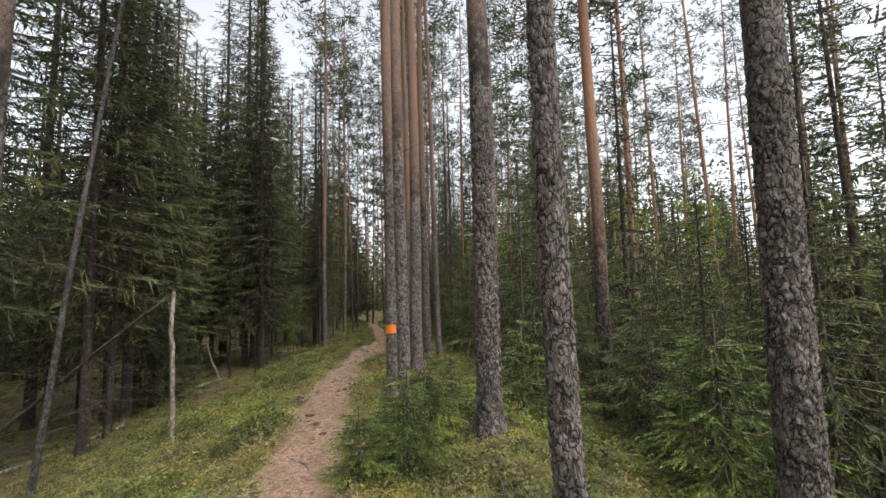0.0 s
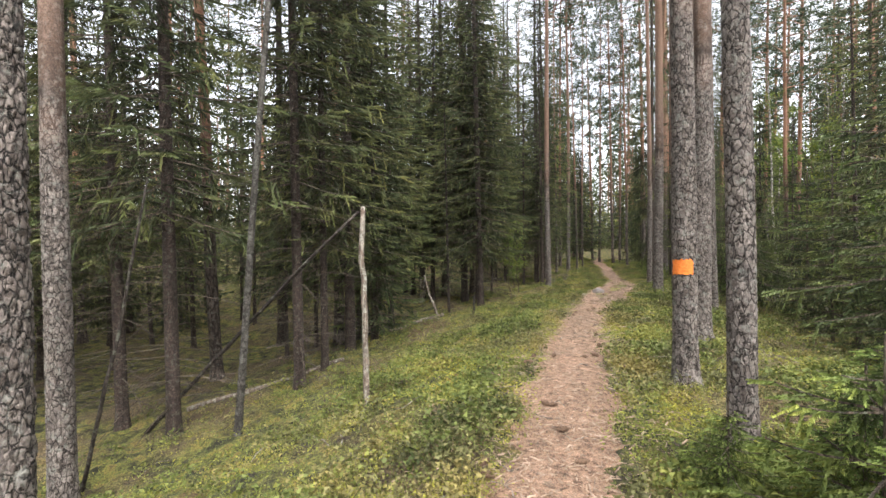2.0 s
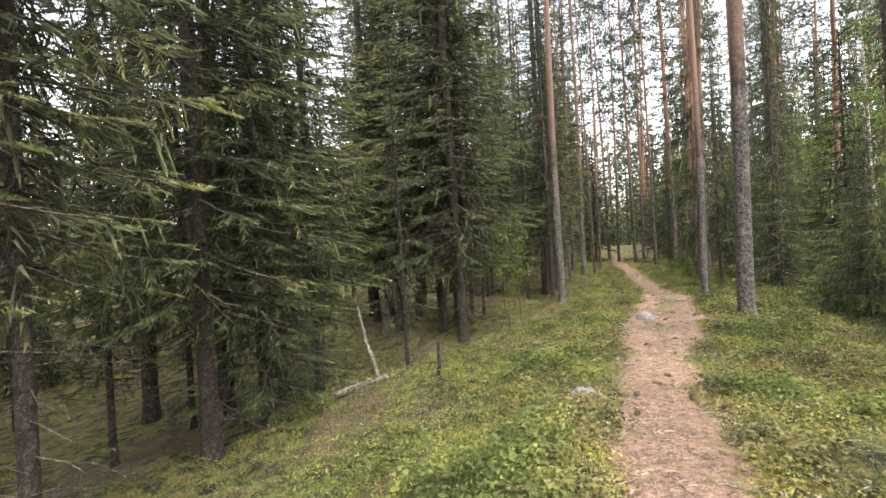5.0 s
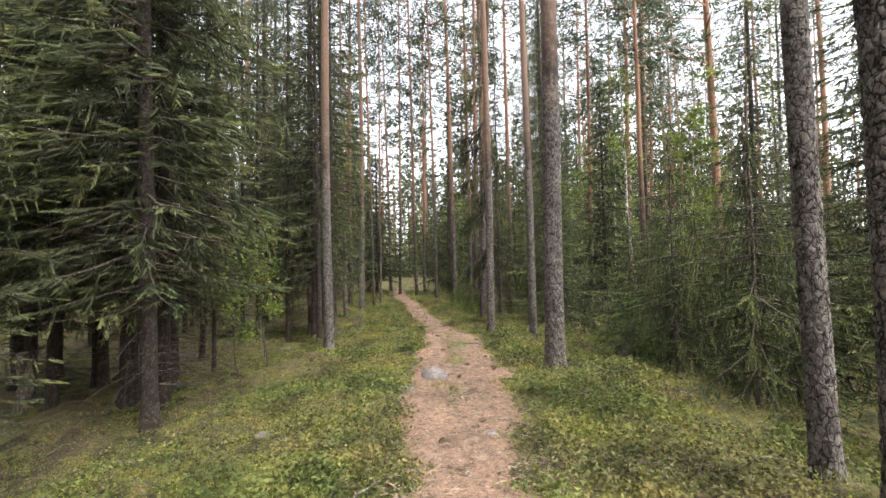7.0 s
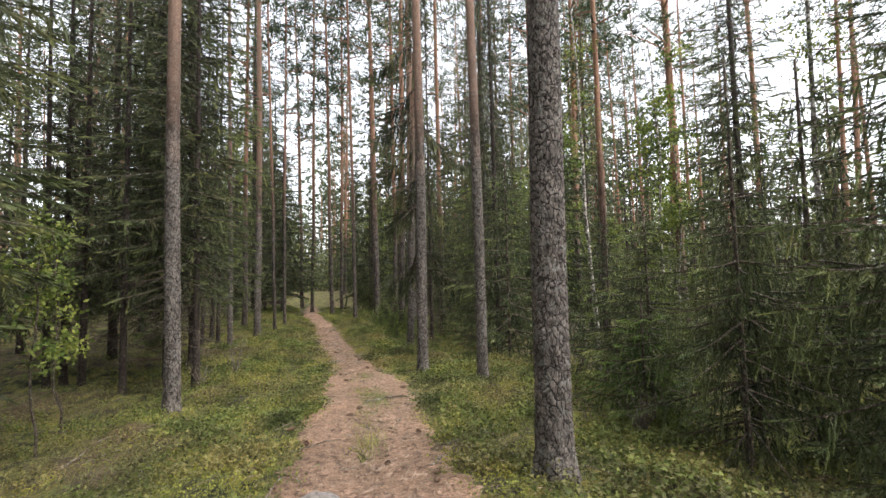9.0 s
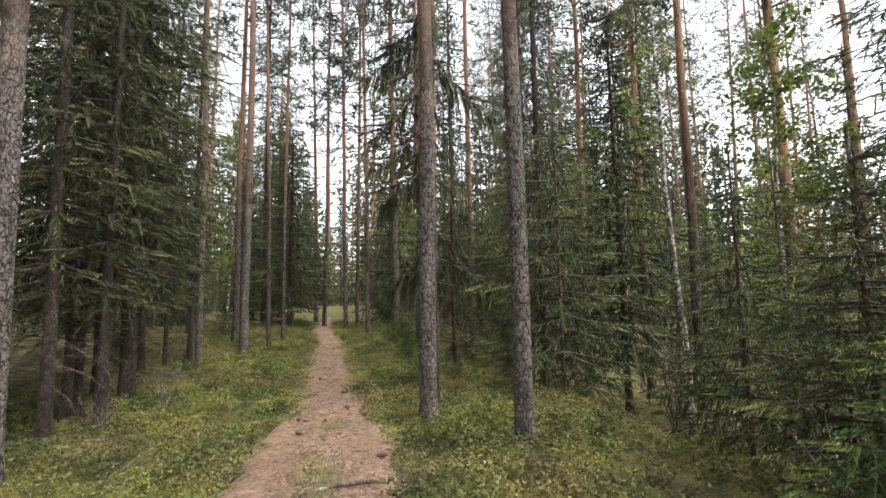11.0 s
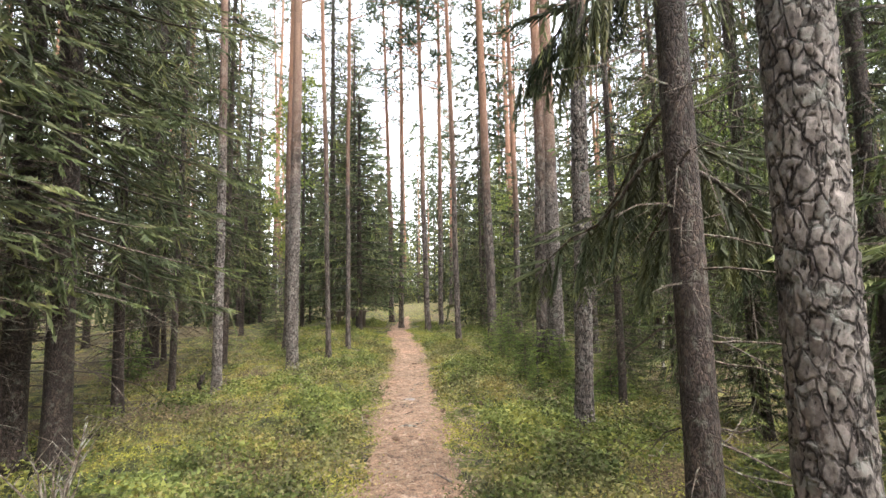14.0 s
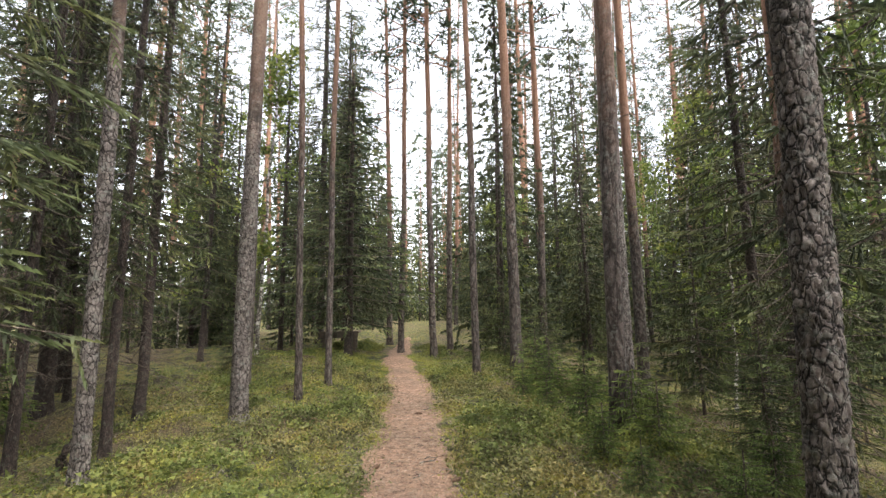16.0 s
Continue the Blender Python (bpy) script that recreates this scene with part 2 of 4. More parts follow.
def ground(x, y):
    s = x - np.interp(y, KY, KX)
    z = np.interp(y, KY, KZ)
    dl = np.interp(y, (-8, 8, 13, 18, 23, 30), (1.7, 1.7, 1.5, 0.65, 0.35, 0.1))
    dr = np.interp(y, (-8, 0, 8, 22, 30, 45), (1.9, 1.9, 1.8, 1.6, 1.2, 0.6))
    left = np.maximum(-s - 0.7, 0)
    right = np.maximum(s - 1.7, 0)
    z = z - dl * (1 - np.exp(-(left ** 1.3) / 5.6)) - dr * ease(right / 6.5)
    z = z + 0.19 * np.exp(-((x - 0.6) ** 2 + (y - 4.9) ** 2) / 0.9)
    z = z + 0.14 * np.exp(-((x + 1.2) ** 2 + (y - 16.6) ** 2) / 0.6)
    z = z + 0.34 * np.exp(-((x + 6.2) ** 2 + (y - 12.8) ** 2) / 1.6)
    return z + 0.12 * ease(left / 1.0) * ease((y - 20) / 6) * ease((40 - y) / 6)


LATTICE = np.random.default_rng(17).uniform(-1, 1, (256, 256))


def rough(x, y, size, shift=0):
    """Smooth lattice noise with bumps of that size."""
    u, v = np.asarray(x) / size + 100 + shift * 7.3, np.asarray(y) / size + 100 + shift * 3.1
    i, j = np.floor(u).astype(int), np.floor(v).astype(int)
    a, b = ease(u - i), ease(v - j)
    i, j, i1, j1 = i % 256, j % 256, (i + 1) % 256, (j + 1) % 256
    return (LATTICE[i, j] * (1 - a) + LATTICE[i1, j] * a) * (1 - b) + (LATTICE[i, j1] * (1 - a) + LATTICE[i1, j1] * a) * b


def humps(x, y):
    """Hummocks of the moss, flattened on the trodden path."""
    z = 0.09 * rough(x, y, 1.3) + 0.085 * rough(x, y, 0.45, 1) + 0.05 * rough(x, y, 0.17, 2)
    s = np.abs(x - np.interp(y, KY, KX))
    return z * ease((s - 0.3) / 0.8) + 0.011 * rough(x, y, 0.22, 3)


def top(x, y):
    return float(ground(x, y) + humps(x, y))


def mesh_object(name, verts, faces, mat, parent=None, smooth=False, label="", attr=None, attr_name="plate"):
    """verts (n, 3); faces (m, k) with one k."""
    verts, faces = np.asarray(verts, np.float32), np.asarray(faces, np.int32)
    me = bpy.data.meshes.new(name)
    me.vertices.add(len(verts))
    me.vertices.foreach_set("co", verts.ravel())
    k = faces.shape[1]
    me.loops.add(faces.size)
    me.loops.foreach_set("vertex_index", faces.ravel())
    me.polygons.add(len(faces))
    me.polygons.foreach_set("loop_start", np.arange(0, faces.size, k, dtype=np.int32))
    me.update(calc_edges=True)
    me.polygons.foreach_set("use_smooth", np.full(len(faces), smooth))
    me.materials.append(mat)
    if attr is not None:
        a = me.attributes.new(attr_name, "FLOAT", "POINT")
        a.data.foreach_set("value", np.asarray(attr, np.float32))
    ob = new(name, me)
    ob.parent = parent
    if label:
        ob["label"] = label
    return ob


def grid_faces(nu, nv, closed=False):
    i, j = np.meshgrid(np.arange(nv - 1), np.arange(nu if closed else nu - 1), indexing="ij")
    a, b = i * nu + j, i * nu + (j + 1) % nu
    return np.stack([a, b, b + nu, a + nu], -1).reshape(-1, 4)


def spaced(lo, hi, step, far, grow=1.25):
    """Even steps between lo and hi, then longer ones out to far on both ends."""
    mid = list(np.arange(lo, hi, step))
    a, b, s = mid[0], mid[-1], step
    while b < far:
        s *= grow
        a, b = a - s, b + s
        mid = [a, *mid, b]
    return np.array(mid)


gx, gy = spaced(-8, 4, 0.07, 900), spaced(-1, 33, 0.085, 900)
X, Y = np.meshgrid(gx, gy)
Z = ground(X, np.clip(Y, -60, 90)) + humps(X, Y) - 0.02 * np.exp(-((X - np.interp(Y, KY, KX)) / 0.35) ** 4)
tagged(mesh_object("ground", np.stack([X, Y, Z], -1).reshape(-1, 3), grid_faces(len(gx), len(gy)), GROUND, smooth=True),
       "forest floor of green and yellow moss on a low ridge", "ground", kind="structure")


def strip(name, ys, centre, half, label, lift=0.02):
    """A trodden strip whose ragged edges sink into the moss."""
    rng = np.random.default_rng(5)
    across = np.linspace(-1, 1, 15)
    cx = np.array([centre(y) for y in ys])
    jag = half * np.interp(ys, (-8, 31, 37, 40), (1, 1, 0.55, 0.1)) * (1 + 0.16 * np.sin(ys * 3.1) + 0.12 * np.sin(ys * 7.7 + 1)) + rng.normal(0, 0.03, len(ys))
    x = cx[:, None] + across[None] * jag[:, None]
    y = np.repeat(ys[:, None], 15, 1)
    z = ground(x, y) + humps(x, y) + lift * (1 - 2.6 * np.abs(across[None]) ** 4) + rng.normal(0, 0.003, x.shape)
    ob = mesh_object(name, np.stack([x, y, z], -1).reshape(-1, 3), grid_faces(15, len(ys)), PATH_LITTER, smooth=True)
    return tagged(ob, label, "path", kind="structure")


def path_x(y):
    return float(np.interp(y, KY, KX))


def fork(y):
    """How far the two treads part round the stone."""
    return float(0.42 * ease((y - 13.2) / 2.5) * ease((22.3 - y) / 2))


strip("path", np.arange(-8, 40, 0.08), lambda y: path_x(y) + fork(y) * 0.5, 0.43, "trodden forest path of reddish needle litter")
strip("path", np.arange(13.6, 22, 0.08), lambda y: path_x(y) - fork(y) * 1.0, 0.36, "second tread of the forest path round a stone", 0.024)


# ---- kinds of things ----
def tube(points, radii, sides=6, bend=None):
    """A tapered tube along points: verts and quads."""
    pts = np.asarray(points, float)
    d = np.gradient(pts, axis=0)
    d /= np.linalg.norm(d, axis=1)[:, None] + 1e-9
    ref = np.where(np.abs(d[:, 2:3]) > 0.9, np.array([[1.0, 0, 0]]), np.array([[0, 0, 1.0]]))
    u = np.cross(d, ref)
    u /= np.linalg.norm(u, axis=1)[:, None]
    w = np.cross(d, u)
    a = np.linspace(0, 2 * np.pi, sides, endpoint=False)
    r = np.asarray(radii, float)[:, None, None]
    v = pts[:, None] + r * (np.cos(a)[None, :, None] * u[:, None] + np.sin(a)[None, :, None] * w[:, None])
    return v.reshape(-1, 3), grid_faces(sides, len(pts), True)


def joined(pieces):
    vs, fs, k = [], [], 0
    for v, f in pieces:
        vs.append(v)
        fs.append(f + k)
        k += len(v)
    return np.concatenate(vs), np.concatenate(fs)


def spruce_spray(rng, centres, dirs, lengths, tips, per=6, width=0.020, fan=0.75, needle=0.10):
    """Feathery shoots: along every twig, pairs of slim needle-covered side shoots; tips: 0 old and painted shade-dark
    near the trunk, 1 fresh growth.
    """
    n = len(centres)
    t = (np.arange(per) + rng.uniform(0.3, 0.7, (n, per))) / per
    base = centres[:, None] + dirs[:, None] * (lengths[:, None] * t)[..., None]
    side = np.cross(dirs, np.array([0, 0, 1.0]) + rng.normal(0, 0.12, dirs.shape))
    side /= np.linalg.norm(side, axis=1)[:, None] + 1e-6
    sign = np.where(np.arange(per) % 2 == 0, 1.0, -1.0)[None, :, None]
    aim = dirs[:, None] * 0.95 + side[:, None] * sign * fan * 0.8 + rng.normal(0, 0.10, (n, per, 3))
    aim[..., 2] -= 0.22
    aim /= np.linalg.norm(aim, axis=2)[..., None]
    ln = (lengths[:, None] * needle * 4.2 * (1.15 - 0.6 * t))[..., None]
    up = np.cross(aim, side[:, None] + rng.normal(0, 0.5, (n, per, 3)))
    up /= np.linalg.norm(up, axis=2)[..., None] + 1e-6
    w = width * rng.uniform(0.7, 1.3, (n, per, 1))
    v = np.stack([base - up * w, base + up * w, base + aim * ln], 2).reshape(-1, 3)
    shade_age = tips[:, None] * 0.7 + 0.3 * t
    tip = np.stack([shade_age - 0.1, shade_age - 0.1, shade_age + 0.2], 2).ravel()
    return v, np.arange(len(v)).reshape(-1, 3), tip


def bough_twigs(rng, bow, reach, azimuth, count, hang, flat):
    """Side twigs of one bough in two rows, some of them hanging straight down."""
    s = np.linspace(0, 1, len(bow))
    tt = np.clip(np.linspace(0.14, 1.0, count) + rng.normal(0, 0.03, count), 0.1, 1)
    p = np.stack([np.interp(tt, s, bow[:, i]) for i in range(3)], -1)
    lateral = np.array([-np.sin(azimuth), np.cos(azimuth), 0])
    out = np.array([np.cos(azimuth), np.sin(azimuth), 0])
    sg = np.where(np.arange(count) % 2 == 0, 1.0, -1.0)[:, None]
    d = out * (0.55 + 0.5 * tt[:, None]) + lateral * sg * (0.95 - 0.55 * tt[:, None]) * rng.uniform(0.7, 1.1, (count, 1))
    d[:, 2] = -rng.uniform(0.1, 0.5, count) * flat
    down = rng.random(count) < hang
    d[down] *= 0.25
    d[down, 2] = -1.0
    d /= np.linalg.norm(d, axis=1)[:, None]
    shape = np.minimum(1.0, 0.35 + tt * 1.6) * (1.12 - 0.8 * tt)
    ln = (0.10 + 0.40 * reach * shape) * rng.uniform(0.75, 1.15, count)
    return p, d, ln, np.clip(tt * rng.uniform(0.75, 1.1), 0, 1)


def conifer_crown(rng, height, low, radius, whorl=0.33, arms=6, twigs=12, per=6, droop=0.35, width=0.020, gap=0.0, power=0.8, needle=0.10, wood_share=1.0, hang=0.25):
    """Needles and boughs of a spruce: tiers of sweeping boughs with side twigs."""
    found, wood = [], []
    z = low
    while z < height - 0.1:
        part_up = (z - low) / (height - low)
        reach = radius * (1 - part_up) ** power * (0.55 + 0.45 * min(1, part_up * 5 + 0.3)) + 0.06
        turn = rng.uniform(0, 2 * np.pi)
        for arm in range(arms):
            if rng.random() < gap:
                continue
            a = turn + (arm + rng.uniform(-0.35, 0.35)) * 2 * np.pi / arms
            r = reach * rng.uniform(0.6, 1.15)
            s = np.linspace(0, 1, 5)
            fall = -droop * r * s ** 1.2 * (1 - part_up * 1.4) + 0.22 * r * np.maximum(s - 0.6, 0)
            zz = z + rng.uniform(-0.3, 0.3) * whorl
            bow = np.stack([np.cos(a) * s * r, np.sin(a) * s * r, zz + fall], -1)
            bow[:, :2] += rng.normal(0, 0.03 * r, (1, 2)) * s[:, None]
            if not wood or rng.random() < wood_share:
                wood.append(tube(bow, 0.004 + 0.012 * min(r, 2.2) * (1 - s) * 0.8, 3))
            k = max(4, int(twigs * r / max(radius, 0.3) + 1.5))
            found.append(bough_twigs(rng, bow, r, a, k, hang, 1 - 0.6 * part_up))
        z += whorl * rng.uniform(0.8, 1.2)
    p, d, ln, tips = [np.concatenate(k) for k in zip(*found)]
    return spruce_spray(rng, p, d, ln, tips, per, width, needle=needle), joined(wood)


def trunk_mesh(height, dia, sides=10, rings=16, wobble=0.03, seed=0, flare=0.35):
    rng = np.random.default_rng(seed)
    z = np.concatenate([[-0.25, 0, 0.12, 0.3, 0.6], np.linspace(1.1, height, rings)])
    r = 0.5 * dia * np.clip(1.0 - (z - 1.0) / (height * 1.08), 0.03, 1.2) ** 0.75
    r *= 1 + flare * np.exp(-np.maximum(z, 0) / 0.16)
    x = wobble * np.cumsum(rng.normal(0, 0.35, len(z))) * (z > 0.5)
    y = wobble * np.cumsum(rng.normal(0, 0.35, len(z))) * (z > 0.5)
    v, f = tube(np.stack([x, y, z], -1), r, sides)
    return v, f, x, y, z


def plated_trunk(height, dia, seed, fine_to=5.0, flat=True):
    """A pine trunk whose bark plates stand proud of the furrows."""
    rng = np.random.default_rng(seed)
    nu = 120
    z = np.concatenate([np.arange(-0.2, fine_to, 0.014), np.linspace(fine_to + 0.2, height, 14)])
    a = np.linspace(0, 2 * np.pi, nu, endpoint=False)
    A, Z0 = np.meshgrid(a, z)
    r = 0.5 * dia * np.clip(1.0 - (Z0 - 1.0) / (height * 1.08), 0.03, 1.2) ** 0.75
    r *= 1 + (0.28 + 0.12 * np.sin(A * 5 + seed)) * np.exp(-np.maximum(Z0, 0) / 0.14)
    # plates: long cells on the unrolled trunk
    u, girth = A * dia * 0.5, np.pi * dia
    cw, ch = (0.034, 0.055) if flat else (0.034, 0.078)
    ku, kv = max(6, int(girth / cw)), int((fine_to + 0.4) / ch)
    su = (np.arange(ku)[None] + rng.uniform(0, 1, (kv, ku))) * girth / ku
    sv = (np.arange(kv)[:, None] + rng.uniform(0, 1, (kv, ku))) * ch - 0.3
    proud, size = rng.uniform(0.15, 1.0, (kv, ku)), rng.uniform(0.6, 1.6, (kv, ku))
    wrap = 0.5 * dia * np.stack([np.cos(A), np.sin(A)])
    uw = u + 0.016 * rough(wrap[0] + Z0 * 0.7, wrap[1] + Z0, 0.05, seed) + 0.010 * rough(wrap[0] - Z0, wrap[1] + Z0 * 0.6, 0.02, seed + 3)
    zw = Z0 + 0.03 * rough(wrap[0] + Z0, wrap[1] - Z0, 0.06, seed + 5)
    iu = np.floor(uw / girth * ku).astype(int)
    iv = np.floor((zw + 0.3) / ch).astype(int)
    best, second, high = np.full(A.shape, 9.0), np.full(A.shape, 9.0), np.zeros(A.shape)
    for du in (-2, -1, 0, 1, 2):
        for dv in (-2, -1, 0, 1, 2):
            jj, ii = (iu + du) % ku, np.clip(iv + dv, 0, kv - 1)
            dx = (uw - su[ii, jj] + girth / 2) % girth - girth / 2
            d = np.hypot(dx / cw, (zw - sv[ii, jj]) / ch) / size[ii, jj]
            near = d < best
            second = np.where(near, best, np.minimum(second, d))
            high = np.where(near, proud[ii, jj], high)
            best = np.where(near, d, best)
    edge = np.clip((second - best) / (0.13 if flat else 0.24), 0, 1)
    fade = ease((fine_to + 0.3 - Z0) / 1.2)
    depth = (0.05 if flat else 0.065) * dia + 0.003
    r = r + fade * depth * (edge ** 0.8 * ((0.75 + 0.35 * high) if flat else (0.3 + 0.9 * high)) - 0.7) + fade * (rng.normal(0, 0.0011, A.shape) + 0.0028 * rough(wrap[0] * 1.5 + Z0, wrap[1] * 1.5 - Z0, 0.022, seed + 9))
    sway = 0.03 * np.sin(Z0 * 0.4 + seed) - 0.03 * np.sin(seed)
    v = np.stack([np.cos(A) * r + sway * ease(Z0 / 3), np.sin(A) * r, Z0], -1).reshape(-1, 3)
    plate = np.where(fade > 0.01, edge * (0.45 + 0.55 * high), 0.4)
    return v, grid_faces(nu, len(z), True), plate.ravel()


def pine_crown(rng, height, low, radius, boughs=46, tufts=8, per=8):
    tri, wood = [], []
    for i in range(boughs):
        t = (i + rng.random()) / boughs
        z = low + (height - low) * t ** 0.9
        a = rng.uniform(0, 2 * np.pi)
        r = radius * (0.45 + 0.75 * np.sin(np.pi * (0.18 + 0.75 * t))) * rng.uniform(0.5, 1.1)
        s = np.linspace(0, 1, 4)
        bow = np.stack([np.cos(a) * r * s, np.sin(a) * r * s, z + r * (0.35 * s - 0.1 * s * s) * rng.uniform(-0.2, 1)], -1)
        wood.append(tube(bow, 0.03 * (1.1 - s) * (1.1 - 0.6 * t), 3))
        k = max(2, int(tufts * r / radius + 0.5))
        tt = rng.uniform(0.35, 1.05, k)
        c = np.stack([np.interp(tt, s, bow[:, j]) for j in range(3)], -1) + rng.normal(0, 0.16 * r, (k, 3)) * np.array([1, 1, 0.5])
        d = rng.normal(0, 1, (k, per, 3))
        d[..., 2] = np.abs(d[..., 2]) * 0.8
        d /= np.linalg.norm(d, axis=2)[..., None]
        q = np.cross(d, rng.normal(0, 1, (k, per, 3)))
        q /= np.linalg.norm(q, axis=2)[..., None]
        ln = rng.uniform(0.16, 0.34, (k, per, 1))
        o = c[:, None] + rng.normal(0, 0.09, (k, per, 3))
        tri.append(np.stack([o - q * 0.028, o + q * 0.028, o + d * ln], 2).reshape(-1, 3))
    v = np.concatenate(tri)
    return (v, np.arange(len(v)).reshape(-1, 3)), joined(wood)


def bare_branches(rng, lo, hi, reach, count, sides=3, forks=3):
    """Dead lower branches with a few side twigs."""
    out = []
    for _ in range(count):
        z, a, r = rng.uniform(lo, hi), rng.uniform(0, 2 * np.pi), reach * rng.uniform(0.35, 1.1)
        s = np.linspace(0, 1, 4)
        sag = rng.uniform(-0.45, 0.05)
        bow = np.stack([np.cos(a) * r * s, np.sin(a) * r * s, z + sag * r * s * s + rng.normal(0, 0.02, 4) * r], -1)
        out.append(tube(bow, 0.003 + 0.006 * r * (1 - s), sides))
        for _ in range(forks):
            t = rng.uniform(0.3, 0.95)
            o = np.array([np.interp(t, s, bow[:, j]) for j in range(3)])
            b, q = a + rng.choice([-1, 1]) * rng.uniform(0.4, 1.1), r * rng.uniform(0.15, 0.4)
            e = o + np.array([np.cos(b) * q, np.sin(b) * q, -q * rng.uniform(0, 0.7)])
            out.append(tube([o, e], [0.003, 0.001], sides))
    return joined(out)


def spruce(height, dia, low, radius, label, seed, bare=48, **kw):
    rng = np.random.default_rng(seed)
    root = tagged(new("spruce_tree"), label, "tree", "spruces of the forest")
    v, f, *_ = trunk_mesh(height, dia, 9, 8, 0.01, seed)
    mesh_object("trunk", v, f, SPRUCE_BARK, root, True)
    leaf, wood = conifer_crown(rng, height, low, radius, **kw)
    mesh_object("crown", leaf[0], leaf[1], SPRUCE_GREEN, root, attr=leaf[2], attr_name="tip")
    tagged(mesh_object("bough", *wood, TWIG, root), kind="stuff")
    if bare:
        mesh_object("bare_branch", *bare_branches(rng, 0.5, low + 1.0, min(radius * 0.65, 0.5 if low > 4.5 else 9), bare), TWIG, root, label="dead grey lower branches")["kind"] = "stuff"
    return root


def pine(height, dia, low, radius, label, seed, stubs=10):
    rng = np.random.default_rng(seed)
    root = tagged(new("pine_tree"), label, "tree", "pines of the forest")
    v, f, *_ = trunk_mesh(height, dia, 12, 16, 0.03, seed)
    mesh_object("trunk", v, f, PINE_BARK, root, True)
    leaf, wood = pine_crown(rng, height, low, radius)
    mesh_object("crown", *leaf, PINE_GREEN, root)
    tagged(mesh_object("bough", *wood, PINE_BARK, root), kind="stuff")
    tagged(mesh_object("branch_stub", *bare_branches(rng, 3.5, low, 0.9, stubs, forks=1), TWIG, root), kind="stuff")
    return root


def near_pine(x, y, dia, label, seed, height=21, lean=(0, 0), low=12.5, fine_to=3.6, skin=None):
    rng = np.random.default_rng(seed)
    root = tagged(new("pine_tree"), label, "tree", "pines of the forest")
    v, f, plate = plated_trunk(height, dia, seed, fine_to, skin is None)
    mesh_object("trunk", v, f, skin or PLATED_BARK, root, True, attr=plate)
    leaf, wood = pine_crown(rng, height, low, 2.2)
    mesh_object("crown", *leaf, PINE_GREEN, root)
    tagged(mesh_object("bough", *wood, PINE_BARK, root), kind="stuff")
    tagged(mesh_object("branch_stub", *bare_branches(rng, 3.0, low, 0.7, 9, forks=1), TWIG, root), kind="stuff")
    root.matrix_world = pose(x, y, top(x, y), lean[1], lean[0], 0)
    return root


def place(proto, x, y, scale=1.0, turn=0.0, lean=(0, 0), sink=0.0, wide=None):
    w = wide or scale
    m = pose(x, y, top(x, y) - sink, lean[1], lean[0], 0) @ pose(0, 0, 0, 0, 0, turn) @ Matrix.Diagonal((w, w, scale, 1))
    made = copy_thing(proto, m)
    made.matrix_basis = m
    return made


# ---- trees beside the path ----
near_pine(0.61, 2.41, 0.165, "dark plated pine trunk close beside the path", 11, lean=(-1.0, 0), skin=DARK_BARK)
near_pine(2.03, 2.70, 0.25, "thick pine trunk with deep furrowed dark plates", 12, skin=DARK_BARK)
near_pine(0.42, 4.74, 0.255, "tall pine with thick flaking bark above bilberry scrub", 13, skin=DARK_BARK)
blazed = near_pine(-0.84, 7.41, 0.20, "pine trunk marked with an orange trail blaze", 14)
near_pine(-0.55, 6.08, 0.16, "pine trunk standing beside the blazed pine", 15)
near_pine(-5.93, 4.86, 0.21, "lichen-spotted pine trunk on the mossy slope", 16)
near_pine(-3.77, 3.67, 0.185, "pine trunk crusted with grey lichen beside the path", 29, skin=DARK_BARK)
near_pine(-0.17, 13.62, 0.16, "plated pine trunk at the edge of the slope", 17, lean=(-1.2, 0))
near_pine(-0.47, 12.72, 0.20, "dark plated pine trunk with deep furrows", 27, skin=DARK_BARK)
near_pine(-1.27, 16.50, 0.23, "stout grey pine close beside the forked path", 18)
near_pine(-1.67, 21.34, 0.17, "pine with grey plates and orange upper bark", 19)
near_pine(-0.87, 20.38, 0.155, "slim flaking pine on the ridge's edge", 20)
near_pine(-1.64, 24.70, 0.165, "dark furrowed pine trunk hung with spruce boughs", 21, lean=(2.5, 0), skin=DARK_BARK)
near_pine(-5.13, 20.22, 0.19, "tall straight pine with pale orange upper trunk", 22)
near_pine(-1.25, 28.95, 0.28, "thick pine above young spruces and scrub", 23)
near_pine(-5.90, 28.00, 0.19, "straight pine in green bilberry scrub", 24)
near_pine(-0.60, 9.70, 0.24, "pine trunk behind the blazed pine", 25)
near_pine(-5.74, 6.60, 0.085, "thin grey leaning pine on the mossy slope", 28, height=12, lean=(7.5, 0), low=8, fine_to=2.5, skin=GREY_BARK)
near_pine(-6.10, 26.05, 0.115, "slim grey pine on the mossy bank", 26, height=17)

